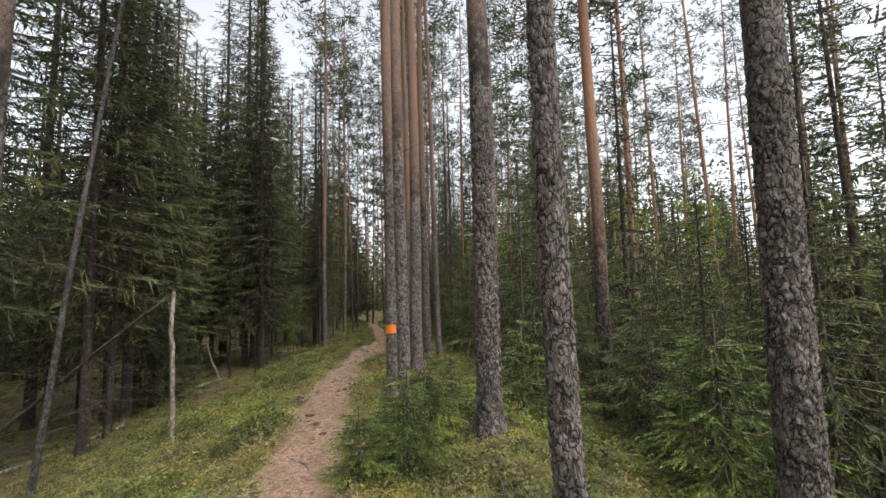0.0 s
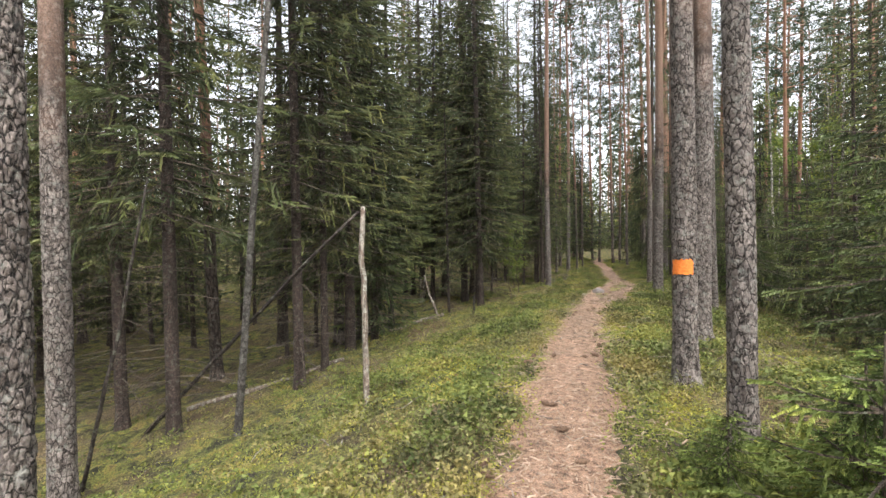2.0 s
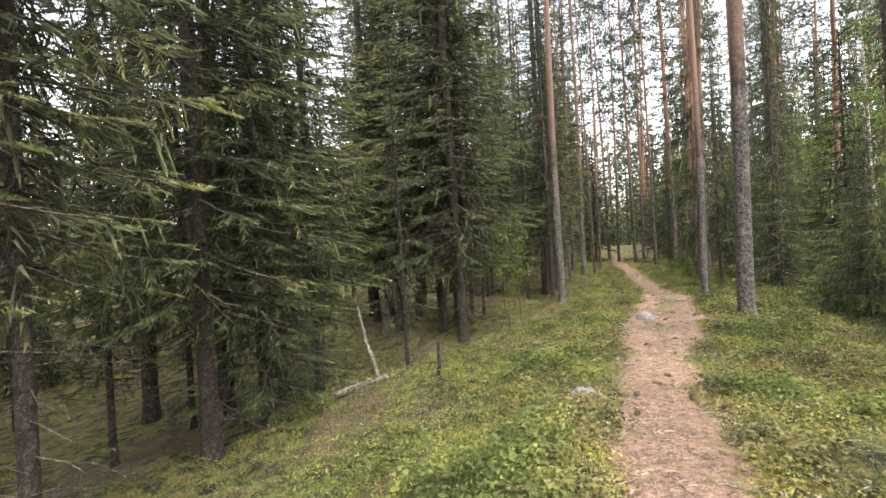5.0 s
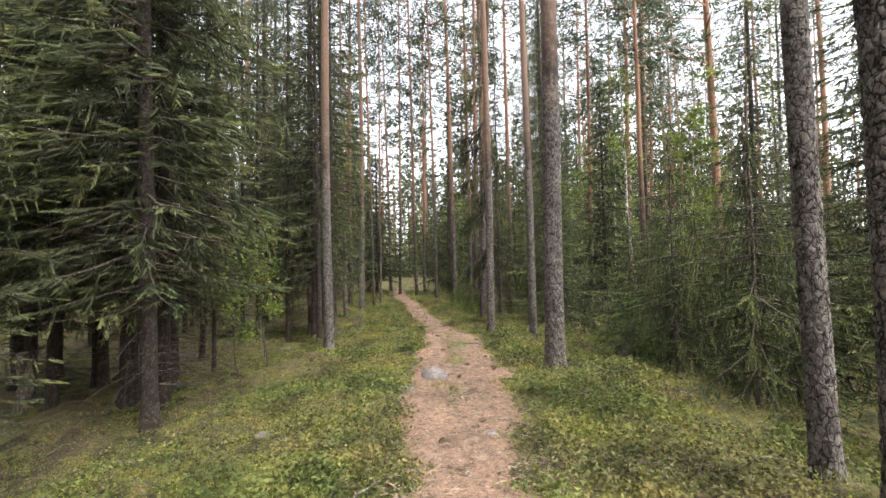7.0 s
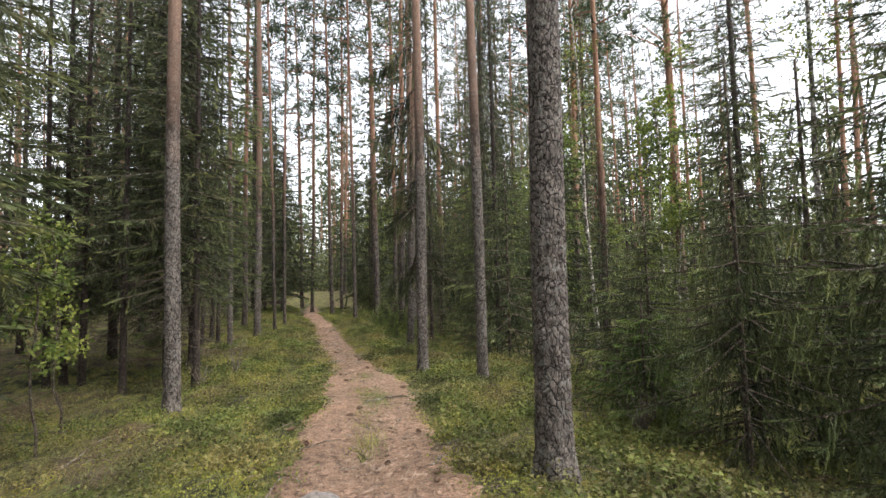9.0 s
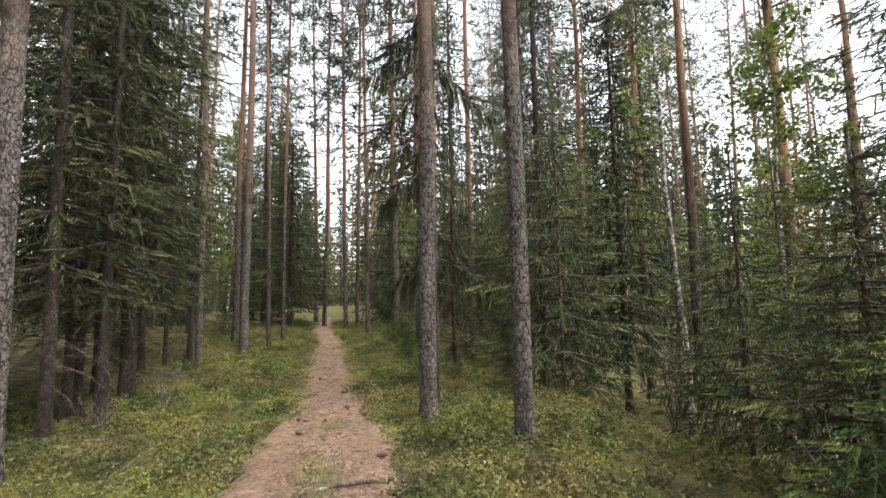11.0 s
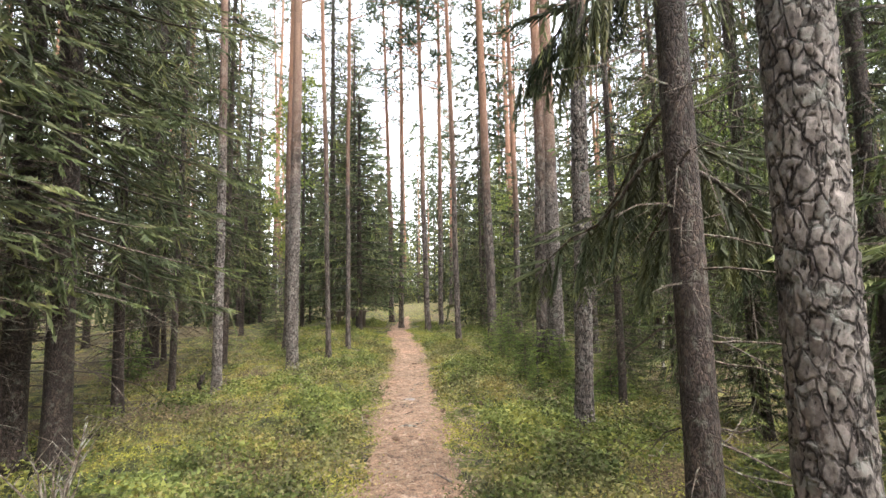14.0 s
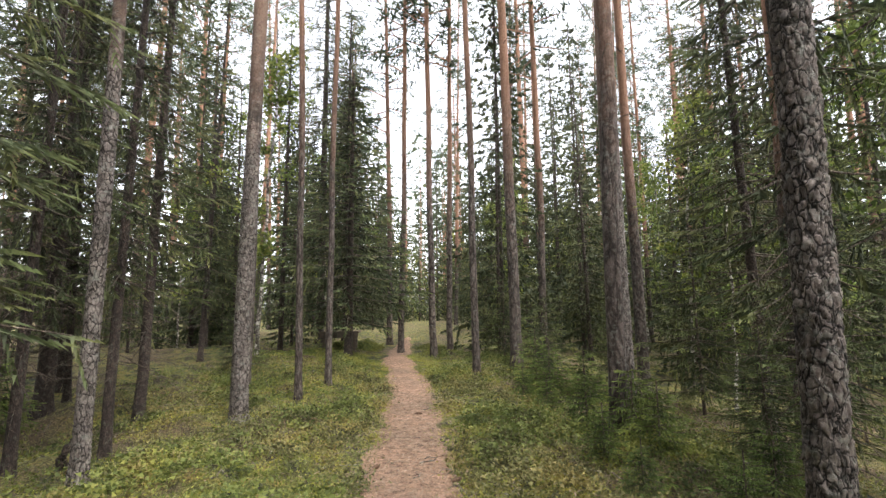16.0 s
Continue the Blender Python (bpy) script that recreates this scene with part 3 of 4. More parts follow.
# the blaze: a band of paint on the side that faces the walker
def blaze(x, y, z, radius, facing, width=0.19, height=0.13):
    pts, rng = [], np.random.default_rng(3)
    nu, nv = 15, 9
    for j in range(nv):
        for i in range(nu):
            a = facing + (i / (nu - 1) - 0.5) * width / radius + rng.normal(0, 0.015)
            zz = z + (j / (nv - 1) - 0.5) * height + (rng.normal(0, 0.008) if j in (0, nv - 1) else 0)
            r = radius + 0.004 + rng.normal(0, 0.0015)
            pts.append((x + math.cos(a) * r, y + math.sin(a) * r, zz))
    ob = mesh_object("paint_blaze", pts, grid_faces(nu, nv), PAINT, smooth=True)
    ob.parent = blazed
    ob.matrix_parent_inverse = blazed.matrix_world.inverted()
    ob["label"] = "orange paint blaze"


blaze(-0.84, 7.41, 1.38, 0.104, radians(-105))

# ---- young and grown trees of the wood ----
SPRUCES = [
    spruce(17, 0.24, 2.2, 2.0, "dark spruce with drooping boughs and dead lower branches", 31, whorl=0.36, arms=7, twigs=14, per=11, width=0.013),
    spruce(14, 0.19, 1.7, 1.7, "narrow dark green spruce hung with lichen", 32, whorl=0.34, arms=6, twigs=13, per=11, width=0.013),
    spruce(19, 0.26, 3.2, 2.2, "tall spruce with sparse brown lower boughs", 33, whorl=0.42, arms=7, twigs=14, per=11, width=0.013, gap=0.15),
    spruce(11, 0.14, 1.9, 1.2, "slender shaded spruce with bare lower stem", 34, whorl=0.36, arms=5, twigs=9, per=11, width=0.013, gap=0.2),
]
FAR_SPRUCES = [
    spruce(16, 0.24, 1.8, 2.0, "dark spruce deeper in the wood", 41, bare=8, whorl=0.5, arms=6, twigs=9, per=7, width=0.028, wood_share=0.3),
    spruce(12, 0.18, 1.0, 1.8, "bushy spruce deeper in the wood", 42, bare=6, whorl=0.48, arms=6, twigs=9, per=7, width=0.028, wood_share=0.3),
]
DROOPING = spruce(18, 0.25, 1.9, 2.3, "old spruce with long drooping boughs", 35, bare=70, whorl=0.34, arms=5, twigs=20, per=18, width=0.008, droop=0.6, needle=0.06, hang=0.6)
STRIPPED = spruce(18, 0.23, 3.1, 1.45, "rough brown spruce trunk with dead branches and hanging boughs", 36, bare=60, whorl=0.5, arms=4, twigs=17, per=18, width=0.009, droop=0.6, needle=0.07, gap=0.2, hang=0.8)
BARE = spruce(16, 0.18, 3.1, 1.8, "spruce with bare lower stem bristling with dead grey twigs", 39, bare=0, whorl=0.36, arms=6, twigs=14, per=11, width=0.013, gap=0.1)
mesh_object("bare_branch", *bare_branches(np.random.default_rng(39), 0.4, 5.2, 1.15, 110), TWIG, BARE, label="dead grey lower branches")["kind"] = "stuff"
LOW = spruce(15, 0.20, 1.5, 2.1, "dark spruce with boughs down to the moss", 37, bare=40, whorl=0.34, arms=6, twigs=16, per=14, width=0.010, droop=0.4, needle=0.08, gap=0.34)
LONE = spruce(7.4, 0.13, 1.0, 1.45, "dense dark cone-shaped spruce beside the path", 38, bare=0, whorl=0.26, arms=7, twigs=12, per=10, width=0.016, droop=0.3)
THICKET = [
    spruce(9, 0.11, 0.4, 1.7, "dense spruce in the depth of the wood", 43, bare=0, whorl=0.42, arms=6, twigs=7, per=5, width=0.05, needle=0.13, wood_share=0.15),
    spruce(13, 0.15, 0.6, 1.9, "dark spruce in the depth of the wood", 44, bare=0, whorl=0.5, arms=6, twigs=7, per=5, width=0.055, needle=0.13, wood_share=0.15),
]
PINES = [
    pine(22, 0.24, 9.0, 1.9, "tall straight pine with orange upper bark", 51),
    pine(24, 0.28, 11.5, 2.2, "tall bare-stemmed pine with high crown", 52),
    pine(19, 0.18, 7.5, 1.5, "slim pine with a thin high crown", 53),
]


def young_spruce(height, radius, label, seed, **kw):
    rng = np.random.default_rng(seed)
    root = tagged(new("young_spruce"), label, "young tree", "young spruces of the undergrowth")
    v, f, *_ = trunk_mesh(height, 0.008 + 0.013 * height, 6, 5, 0.005, seed, 0.1)
    v[:, 2] = np.maximum(v[:, 2], -0.1)
    mesh_object("trunk", v, f, TWIG, root, True)
    leaf, wood = conifer_crown(rng, height * 0.97, 0.12 * height, radius, **kw)
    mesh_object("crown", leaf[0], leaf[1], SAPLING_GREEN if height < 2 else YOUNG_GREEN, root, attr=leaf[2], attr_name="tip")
    tagged(mesh_object("bough", *wood, TWIG, root), kind="stuff")
    return root


YOUNG = [
    young_spruce(1.3, 0.55, "bright green spruce sapling beside the path", 61, whorl=0.13, arms=6, twigs=14, per=16, width=0.007, droop=0.1, needle=0.06),
    young_spruce(2.6, 0.95, "young spruce with light green shoots", 62, whorl=0.18, arms=6, twigs=18, per=14, width=0.007, droop=0.2, needle=0.065),
    young_spruce(4.2, 1.3, "young spruce on the slope", 63, whorl=0.24, arms=6, twigs=16, per=12, width=0.010, droop=0.25, needle=0.08),
]


FROND = young_spruce(3.5, 1.05, "young spruce with drooping light green fronds", 68, whorl=0.27, arms=6, twigs=18, per=20, width=0.006, droop=0.45, needle=0.06, hang=0.55)
LEVEL = young_spruce(1.05, 0.75, "spruce sapling with level yellow-green boughs", 67, whorl=0.2, arms=6, twigs=24, per=22, width=0.007, droop=0.12, needle=0.045)

BUSHY = [young_spruce(4.0, 1.25, "bushy light green young spruce on the slope", 64, whorl=0.27, arms=6, twigs=12, per=11, width=0.010, droop=0.3, needle=0.075, wood_share=0.5)]


def birch(height, dia, label, seed, leaves=1500, bark_mat=None, low=0.35, spread=1.2, size=0.05):
    rng = np.random.default_rng(seed)
    root = tagged(new("birch_tree"), label, "tree", "broadleaf trees of the wood")
    v, f, x, y, z = trunk_mesh(height, dia, 8, 12, 0.07, seed, 0.15)
    mesh_object("trunk", v, f, bark_mat or BIRCH_BARK, root, True)
    wood, cs = [], []
    for _ in range(max(12, int(height * 3.5))):
        zz, a = rng.uniform(low * height, height * 0.97), rng.uniform(0, 2 * np.pi)
        r = spread * rng.uniform(0.3, 1) * (1.1 - 0.7 * (zz / height))
        s = np.linspace(0, 1, 4)
        ox, oy = np.interp(zz, z, x), np.interp(zz, z, y)
        bow = np.stack([ox + np.cos(a) * r * s, oy + np.sin(a) * r * s, zz + r * 0.5 * s - 0.2 * r * s * s], -1)
        wood.append(tube(bow, 0.008 * (1.15 - s), 3))
        k = max(2, int(leaves / (height * 3.5)))
        tt = rng.uniform(0.25, 1.1, k)
        cs.append(np.stack([np.interp(tt, s, bow[:, j]) for j in range(3)], -1) + rng.normal(0, 0.10, (k, 3)))
    c = np.concatenate(cs)
    d, q = rng.normal(0, 1, (2, len(c), 3))
    d /= np.linalg.norm(d, axis=1)[:, None]
    q = np.cross(d, q)
    q /= np.linalg.norm(q, axis=1)[:, None]
    h = size * rng.uniform(0.6, 1.1, (len(c), 1))
    v = np.stack([c - d * h * 0.6, c + q * h * 0.42, c + d * h * 0.7, c - q * h * 0.42], 1).reshape(-1, 3)
    mesh_object("crown", v, np.arange(len(v)).reshape(-1, 4), BIRCH_GREEN, root)
    tagged(mesh_object("branch", *joined(wood), TWIG, root), kind="stuff")
    return root


BROADLEAF = [
    birch(9, 0.10, "thin leaning birch with mottled white bark", 71, 1300, low=0.55),
    birch(3.0, 0.03, "young rowan with light yellow-green leaves", 72, 700, TWIG, 0.35, 0.9, 0.06),
    birch(7, 0.07, "light green birch among the pines", 73, 3000, low=0.25, spread=1.5, size=0.07),
]

TREE_ROWS = {
    # slope on the left: trunk places and thickness
    "spruce": ((-13.29, 6.88, 1.0), (-13.69, 8.04, 0.8), (-10.3, 6.91, 0.9), (-8.26, 6.69, 1.0), (-6.99, 6.63, 1.0), (-6.34, 8.32, 1.0),
               (-6.39, 8.99, 0.8), (-7.6, 11.3, 1.0), (-7.49, 12.1, 0.8), (-6.51, 14.33, 0.6), (-6.34, 16.31, 1.0), 
               (-8.61, 13.12, 1.0), (-8.94, 13.81, 1.15), (-8.13, 13.9, 0.95), (-10.12, 16.26, 0.7), (-9.96, 18.39, 0.85), (-8.73, 17.65, 0.9),
               (-6.86, 17.4, 1.1), (-8.39, 23.04, 0.8), (-9.24, 17.87, 0.9), (-11.15, 19.79, 0.9), (-10.09, 19.34, 0.9), (-8.69, 18.6, 1.1),
               (-7.38, 17.43, 1.0), (-8.4, 23.53, 0.7), (-6.6, 21.99, 0.8), (-6.11, 22.48, 0.9), (-7.1, 19.38, 0.6), (-7.72, 22.89, 0.7),
               (-5.71, 21.59, 1.0), (-6.36, 23.04, 0.9), (-5.56, 22.24, 0.7), (-6.13, 23.76, 0.9), (-6.8, 26.15, 0.85), 
               (-6.58, 24.95, 0.8), (-6.67, 26.96, 0.8), (-7.18, 28.05, 0.75), (-9.75, 29.57, 0.8), (-7.0, 35.6, 0.8), (-8.2, 37.0, 1.0), (4.6, 21.5, 0.8), (1.6, 31.0, 0.9), (3.8, 17.0, 0.9)),
    "pine": ((3.1, 9.0, 0.28), (5.6, 13.5, 0.2), (4.1, 17.5, 0.22), (2.9, 12.0, 0.2), (-9.67, 9.4, 0.24), (-8.97, 12.61, 0.26),
             (2.86, 23.8, 0.16), (5.9, 25.2, 0.26), (3.0, 29.0, 0.2), (4.0, 27.6, 0.2), (-6.68, 29.57, 0.17),
             (-5.63, 29.1, 0.10), (-14.4, 37.4, 0.23), (-3.17, 30.7, 0.13), (-5.17, 34.5, 0.15), (-4.27, 34.0, 0.17), (-3.9, 34.3, 0.15),
             (-1.68, 27.6, 0.18), (-13.2, 38.2, 0.24), (-5.96, 36.94, 0.18), (-2.38, 32.63, 0.24), (-1.55, 34.77, 0.19), (1.2, 29.5, 0.22),
             (0.4, 33.4, 0.24), (-5.48, 29.9, 0.10), (-12.2, 33.0, 0.2)),
}
rng = random.Random(7)
taken = [(-0.84, 7.41), (0.59, 2.41), (1.72, 2.1)]
for x, y, k in TREE_ROWS["spruce"]:
    p = SPRUCES[rng.choice((0, 0, 1, 1, 2))] if k > 0.75 and (y < 20 or x < -8.5 or x > -3) else SPRUCES[rng.choice((2, 3))] if k > 0.85 else SPRUCES[3]
    if y < 10.5 and x > -11:
        p = BARE
    tall = max(k, 0.9 if y > 20 else 0) * rng.uniform(0.9, 1.05)
    place(p, x, y, tall, rng.uniform(0, 360), (rng.uniform(-1, 1), rng.uniform(-1, 1)), wide=tall * (1.0 if not 20 < y < 28 else 0.95 if y < 25.5 else 0.72))
    taken.append((x, y))
for x, y, d in TREE_ROWS["pine"]:
    p = PINES[0] if d > 0.2 else PINES[2]
    w = d / (0.24 if d > 0.2 else 0.18)
    place(p, x, y, rng.uniform(0.9, 1.1), rng.uniform(0, 360), (rng.uniform(-1.2, 1.2), rng.uniform(-1.2, 1.2)), wide=w)
    taken.append((x, y))

# the wood further off, thinned where it opens out
def fill(count, protos, area, keep, smin, smax, apart=1.3, tries=20):
    x0, x1, y0, y1 = area
    made = 0
    for _ in range(count * tries):
        if made == count:
            break
        x, y = rng.uniform(x0, x1), rng.uniform(y0, y1)
        if not keep(x, y) or any((x - a) ** 2 + (y - b) ** 2 < apart ** 2 for a, b in taken):
            continue
        place(rng.choice(protos), x, y, rng.uniform(smin, smax), rng.uniform(0, 360), (rng.uniform(-1.5, 1.5), rng.uniform(-1.5, 1.5)))
        taken.append((x, y))
        made += 1


fill(48, [SPRUCES[3]], (-19, -5.5, -2, 34), lambda x, y: x < path_x(y) - 4.3 - 3 * float(ease((12 - y) / 5)), 0.6, 1.0, 1.05)
fill(40, FAR_SPRUCES, (-26, -9.0, -4, 36), lambda x, y: x < path_x(y) - 7.5, 0.7, 1.15)
fill(40, BUSHY, (1.6, 12, 3, 32), lambda x, y: x > path_x(y) + 3.7 + 1.2 * float(ease((10 - y) / 6)), 0.6, 1.5, 1.1)
fill(44, FAR_SPRUCES, (2.2, 13, 4, 30), lambda x, y: x > path_x(y) + 4.2 + 1.2 * float(ease((10 - y) / 6)), 0.22, 0.62, 1.0)
fill(14, FAR_SPRUCES, (3.4, 12, -2, 6), lambda x, y: x > 0.55 * y + 3.0, 0.25, 0.5, 1.0)
fill(12, FAR_SPRUCES, (4.6, 12, 3, 13), lambda x, y: x > 0.3 * y + 3.4, 0.6, 0.95, 1.2)
fill(25, PINES, (-26, -9, 0, 50), lambda x, y: x < path_x(y) - 8, 0.85, 1.1)
fill(38, PINES, (4, 26, 2, 50), lambda x, y: x > path_x(y) + 6, 0.85, 1.1, 1.8)
fill(26, FAR_SPRUCES, (4.5, 26, 2, 50), lambda x, y: x > path_x(y) + 8, 0.4, 0.95, 1.8)
fill(46, PINES, (-26, 16, 38, 68), lambda x, y: abs(x - path_x(y)) > 1.5, 0.85, 1.1, 1.6)
fill(16, FAR_SPRUCES, (-26, 16, 38, 68), lambda x, y: abs(x - path_x(y)) > 2.5, 0.5, 0.9, 2.0)
# unseen trees behind the start, added only to close off light from there
fill(30, FAR_SPRUCES + PINES, (-30, 28, -26, -3), lambda x, y: True, 0.8, 1.1, 2.0)
fill(34, FAR_SPRUCES, (-14, 8, 34, 52), lambda x, y: abs(x - path_x(y)) > 2.2, 0.3, 0.7, 1.0)
fill(34, BROADLEAF[2:], (-14, 8, 32, 56), lambda x, y: abs(x - path_x(y)) > 2.5, 0.8, 1.3, 1.0)
fill(14, BROADLEAF[2:], (1.5, 12, 12, 44), lambda x, y: x > path_x(y) + 4.5, 0.7, 1.2, 1.0)

for x, y, i, k in ((-0.36, 4.06, 0, 0.68), (-0.2, 5.2, 0, 0.5), (0.05, 5.7, 0, 0.6), (-7.4, 12.1, 2, 0.9), (-0.7, 5.3, 0, 0.4), (-1.5, 27.0, 0, 0.7), (-1.9, 26.2, 0, 0.45), (-1.3, 28.1, 0, 0.8), (-2.5, 29.4, 0, 0.5), (-1.6, 29.7, 0, 0.9), (1.9, 14.2, 2, 0.9), (2.4, 9.0, 1, 1.0), (3.2, 7.0, 1, 1.1),
                   (2.0, 11.0, 1, 0.9), (3.6, 4.4, 2, 0.9), (1.6, 8.4, 0, 1.3), (3.4, 10.5, 2, 1.1), (1.0, 19.0, 1, 1.0), (0.2, 22.6, 2, 1.0),
                   (0.4, 25.6, 2, 0.9), (-2.1, 29.6, 0, 0.9), (-1.9, 31.5, 1, 0.9), (-1.9, 28.1, 0, 0.8), (-0.6, 27.0, 1, 0.7), (0.6, 28.3, 2, 1.0),
                   (-2.6, 33.5, 1, 1.0), (-1.0, 26.2, 0, 0.7), (-3.0, 36.0, 1, 1.0), (0.5, 30.8, 2, 1.1), (2.0, 16.6, 2, 0.9), (-1.5, 25.6, 0, 0.6), (-2.0, 26.9, 0, 0.55), (-1.6, 27.4, 0, 0.9), (-2.3, 28.3, 0, 0.5), (-2.2, 30.5, 0, 1.0), (-1.0, 30.3, 1, 0.8),
                   (-7.4, 30.6, 1, 0.7), (-8.6, 27.6, 0, 1.1), (0.3, 18.0, 0, 1.0), (0.9, 17.2, 1, 0.9), (1.2, 20.4, 2, 0.7), (2.6, 12.7, 2, 1.0), (2.6, 6.0, 1, 0.8), (3.6, 8.2, 2, 0.9), (2.2, 3.8, 0, 1.2), (3.0, 5.0, 1, 0.9)):
    place(YOUNG[i], x, y, k * (0.7 if y > 25 else 1), rng.uniform(0, 360))
place(FROND, 0.85, 15.85, 1.0, 40)
place(FROND, 0.38, 16.75, 0.95, 160, wide=0.8)
place(FROND, 1.9, 17.6, 1.2, 260)
place(LEVEL, -0.24, 4.86, 0.85, 15, wide=0.85)
place(LEVEL, -0.75, 3.9, 0.55, 200, wide=0.6)
place(LEVEL, 0.95, 5.9, 1.1, 100)
place(STRIPPED, -1.58, 22.32, 1.0, 40, wide=0.66)
place(SPRUCES[3], -1.0, 25.7, 0.9, 10, wide=0.62)


def hanging_bough(parent, azimuth, z, reach, drop, seed):
    """A long old bough with curtains of pendent twigs; azimuth in degrees."""
    rg, a = np.random.default_rng(seed), radians(azimuth)
    s = np.linspace(0, 1, 7)
    bow = np.stack([np.cos(a) * reach * s, np.sin(a) * reach * s, z - drop * s ** 1.1], -1)
    bow[1:] += rg.normal(0, 0.025, (6, 3))
    p, d, ln, tips = bough_twigs(rg, bow, 1.0, a, 64, 0.75, 1.0)
    keep = rg.random(64) < 0.62
    leaf = spruce_spray(rg, p[keep], d[keep], ln[keep] * 1.1, tips[keep] * 0.7, 26, 0.008, needle=0.065)
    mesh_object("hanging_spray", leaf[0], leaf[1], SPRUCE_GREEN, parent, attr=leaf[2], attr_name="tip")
    mesh_object("hanging_bough", *tube(bow, 0.014 * (1.15 - s), 6), TWIG, parent, True)


root = tagged(new("spruce_tree"), "sweeping old boughs of the brown spruce draped with grey-green twigs", "tree", "spruces of the forest")
root.matrix_world = pose(-1.57, 22.32, top(-1.57, 22.32))
for i, (azimuth, z, reach, drop) in enumerate(((124, 2.0, 1.15, 0.6), (100, 2.25, 1.45, 0.75), (82, 1.9, 1.5, 0.5), (58, 2.3, 1.6, 0.8), (35, 1.9, 1.4, 0.5), (145, 3.2, 0.9, 0.6), (112, 3.5, 1.1, 0.7), (160, 4.2, 0.9, 0.7), (185, 4.9, 0.9, 0.7), (135, 5.4, 1.0, 0.6), (205, 3.6, 0.8, 0.6), (20, 4.5, 1.0, 0.6), (165, 6.3, 0.9, 0.6))):
    hanging_bough(root, azimuth, z, reach, drop, 400 + i)
place(LOW, -6.49, 23.7, 0.95, 30, wide=1.0)
place(LOW, -9.57, 12.4, 0.9, 200, wide=0.52)
place(LOW, -7.05, 17.9, 1.0, 120, wide=0.95)
place(LOW, -7.9, 19.4, 1.1, 300, wide=1.0)
place(LONE, -6.15, 33.2, 0.93, 20, wide=1.3)
place(LONE, 2.3, 25.2, 1.12, 160, wide=1.0)
place(DROOPING, 0.5, 25.7, 0.8, 140, wide=0.7)
place(DROOPING, 0.25, 23.6, 0.7, 250, wide=0.5)
place(DROOPING, -8.7, 28.3, 0.8, 10, wide=0.8)
place(DROOPING, -8.6, 25.6, 0.8, 100, wide=0.8)
place(BROADLEAF[0], 2.61, 23.67, 1.0, 20, (-2, 0))
place(BROADLEAF[0], 3.2, 18.6, 0.9, 80)
place(BROADLEAF[1], -5.9, 18.9, 0.85, 10)
place(BROADLEAF[1], -5.7, 17.4, 0.7, 50)
place(BROADLEAF[1], -6.5, 20.3, 0.9, 90)
place(BROADLEAF[1], 2.6, 14.4, 1.1, 200)
def thicket(name, proto_part, mat, spots, label):
    """Uncounted spruces of the depth, joined in one mesh."""
    vs, fs, k = [], [], 0
    for i, (x, y, size, turn) in enumerate(spots):
        me = proto_part[i % len(proto_part)].data
        v = np.empty(len(me.vertices) * 3, np.float32)
        me.vertices.foreach_get("co", v)
        f = np.empty(len(me.loops), np.int32)
        me.loops.foreach_get("vertex_index", f)
        v = v.reshape(-1, 3) * size
        c, sn = math.cos(turn), math.sin(turn)
        vs.append(np.stack([v[:, 0] * c - v[:, 1] * sn + x, v[:, 0] * sn + v[:, 1] * c + y, v[:, 2] + top(x, y)], -1))
        fs.append(f.reshape(len(me.polygons), -1) + k)
        k += len(v)
    tagged(mesh_object(name, np.concatenate(vs), np.concatenate(fs), mat, attr=np.full(k, 0.45), attr_name="tip"), label, "forest", kind="stuff")


spots = []
for count, (x0, x1, y0, y1), clear in ((100, (-18, 12, 35, 62), 2.0), (60, (-30, -14, -4, 44), 2), (60, (9, 30, -4, 44), 2)):
    while count:
        x, y = rng.uniform(x0, x1), rng.uniform(y0, y1)
        if abs(x - path_x(y)) > clear or y > 56:
            spots.append((x, y, rng.uniform(0.4, 0.75 if x0 == 9 else 1.05), rng.uniform(0, 6.28)))
            count -= 1
for word, mat in (("crown", SPRUCE_GREEN), ("trunk", SPRUCE_BARK)):
    found = [[o for o in t.children if o.name.split(".")[0] == word][0] for t in THICKET]
    thicket("thicket_" + word + "s", found, mat, spots, "dense young spruces in the depth of the wood")


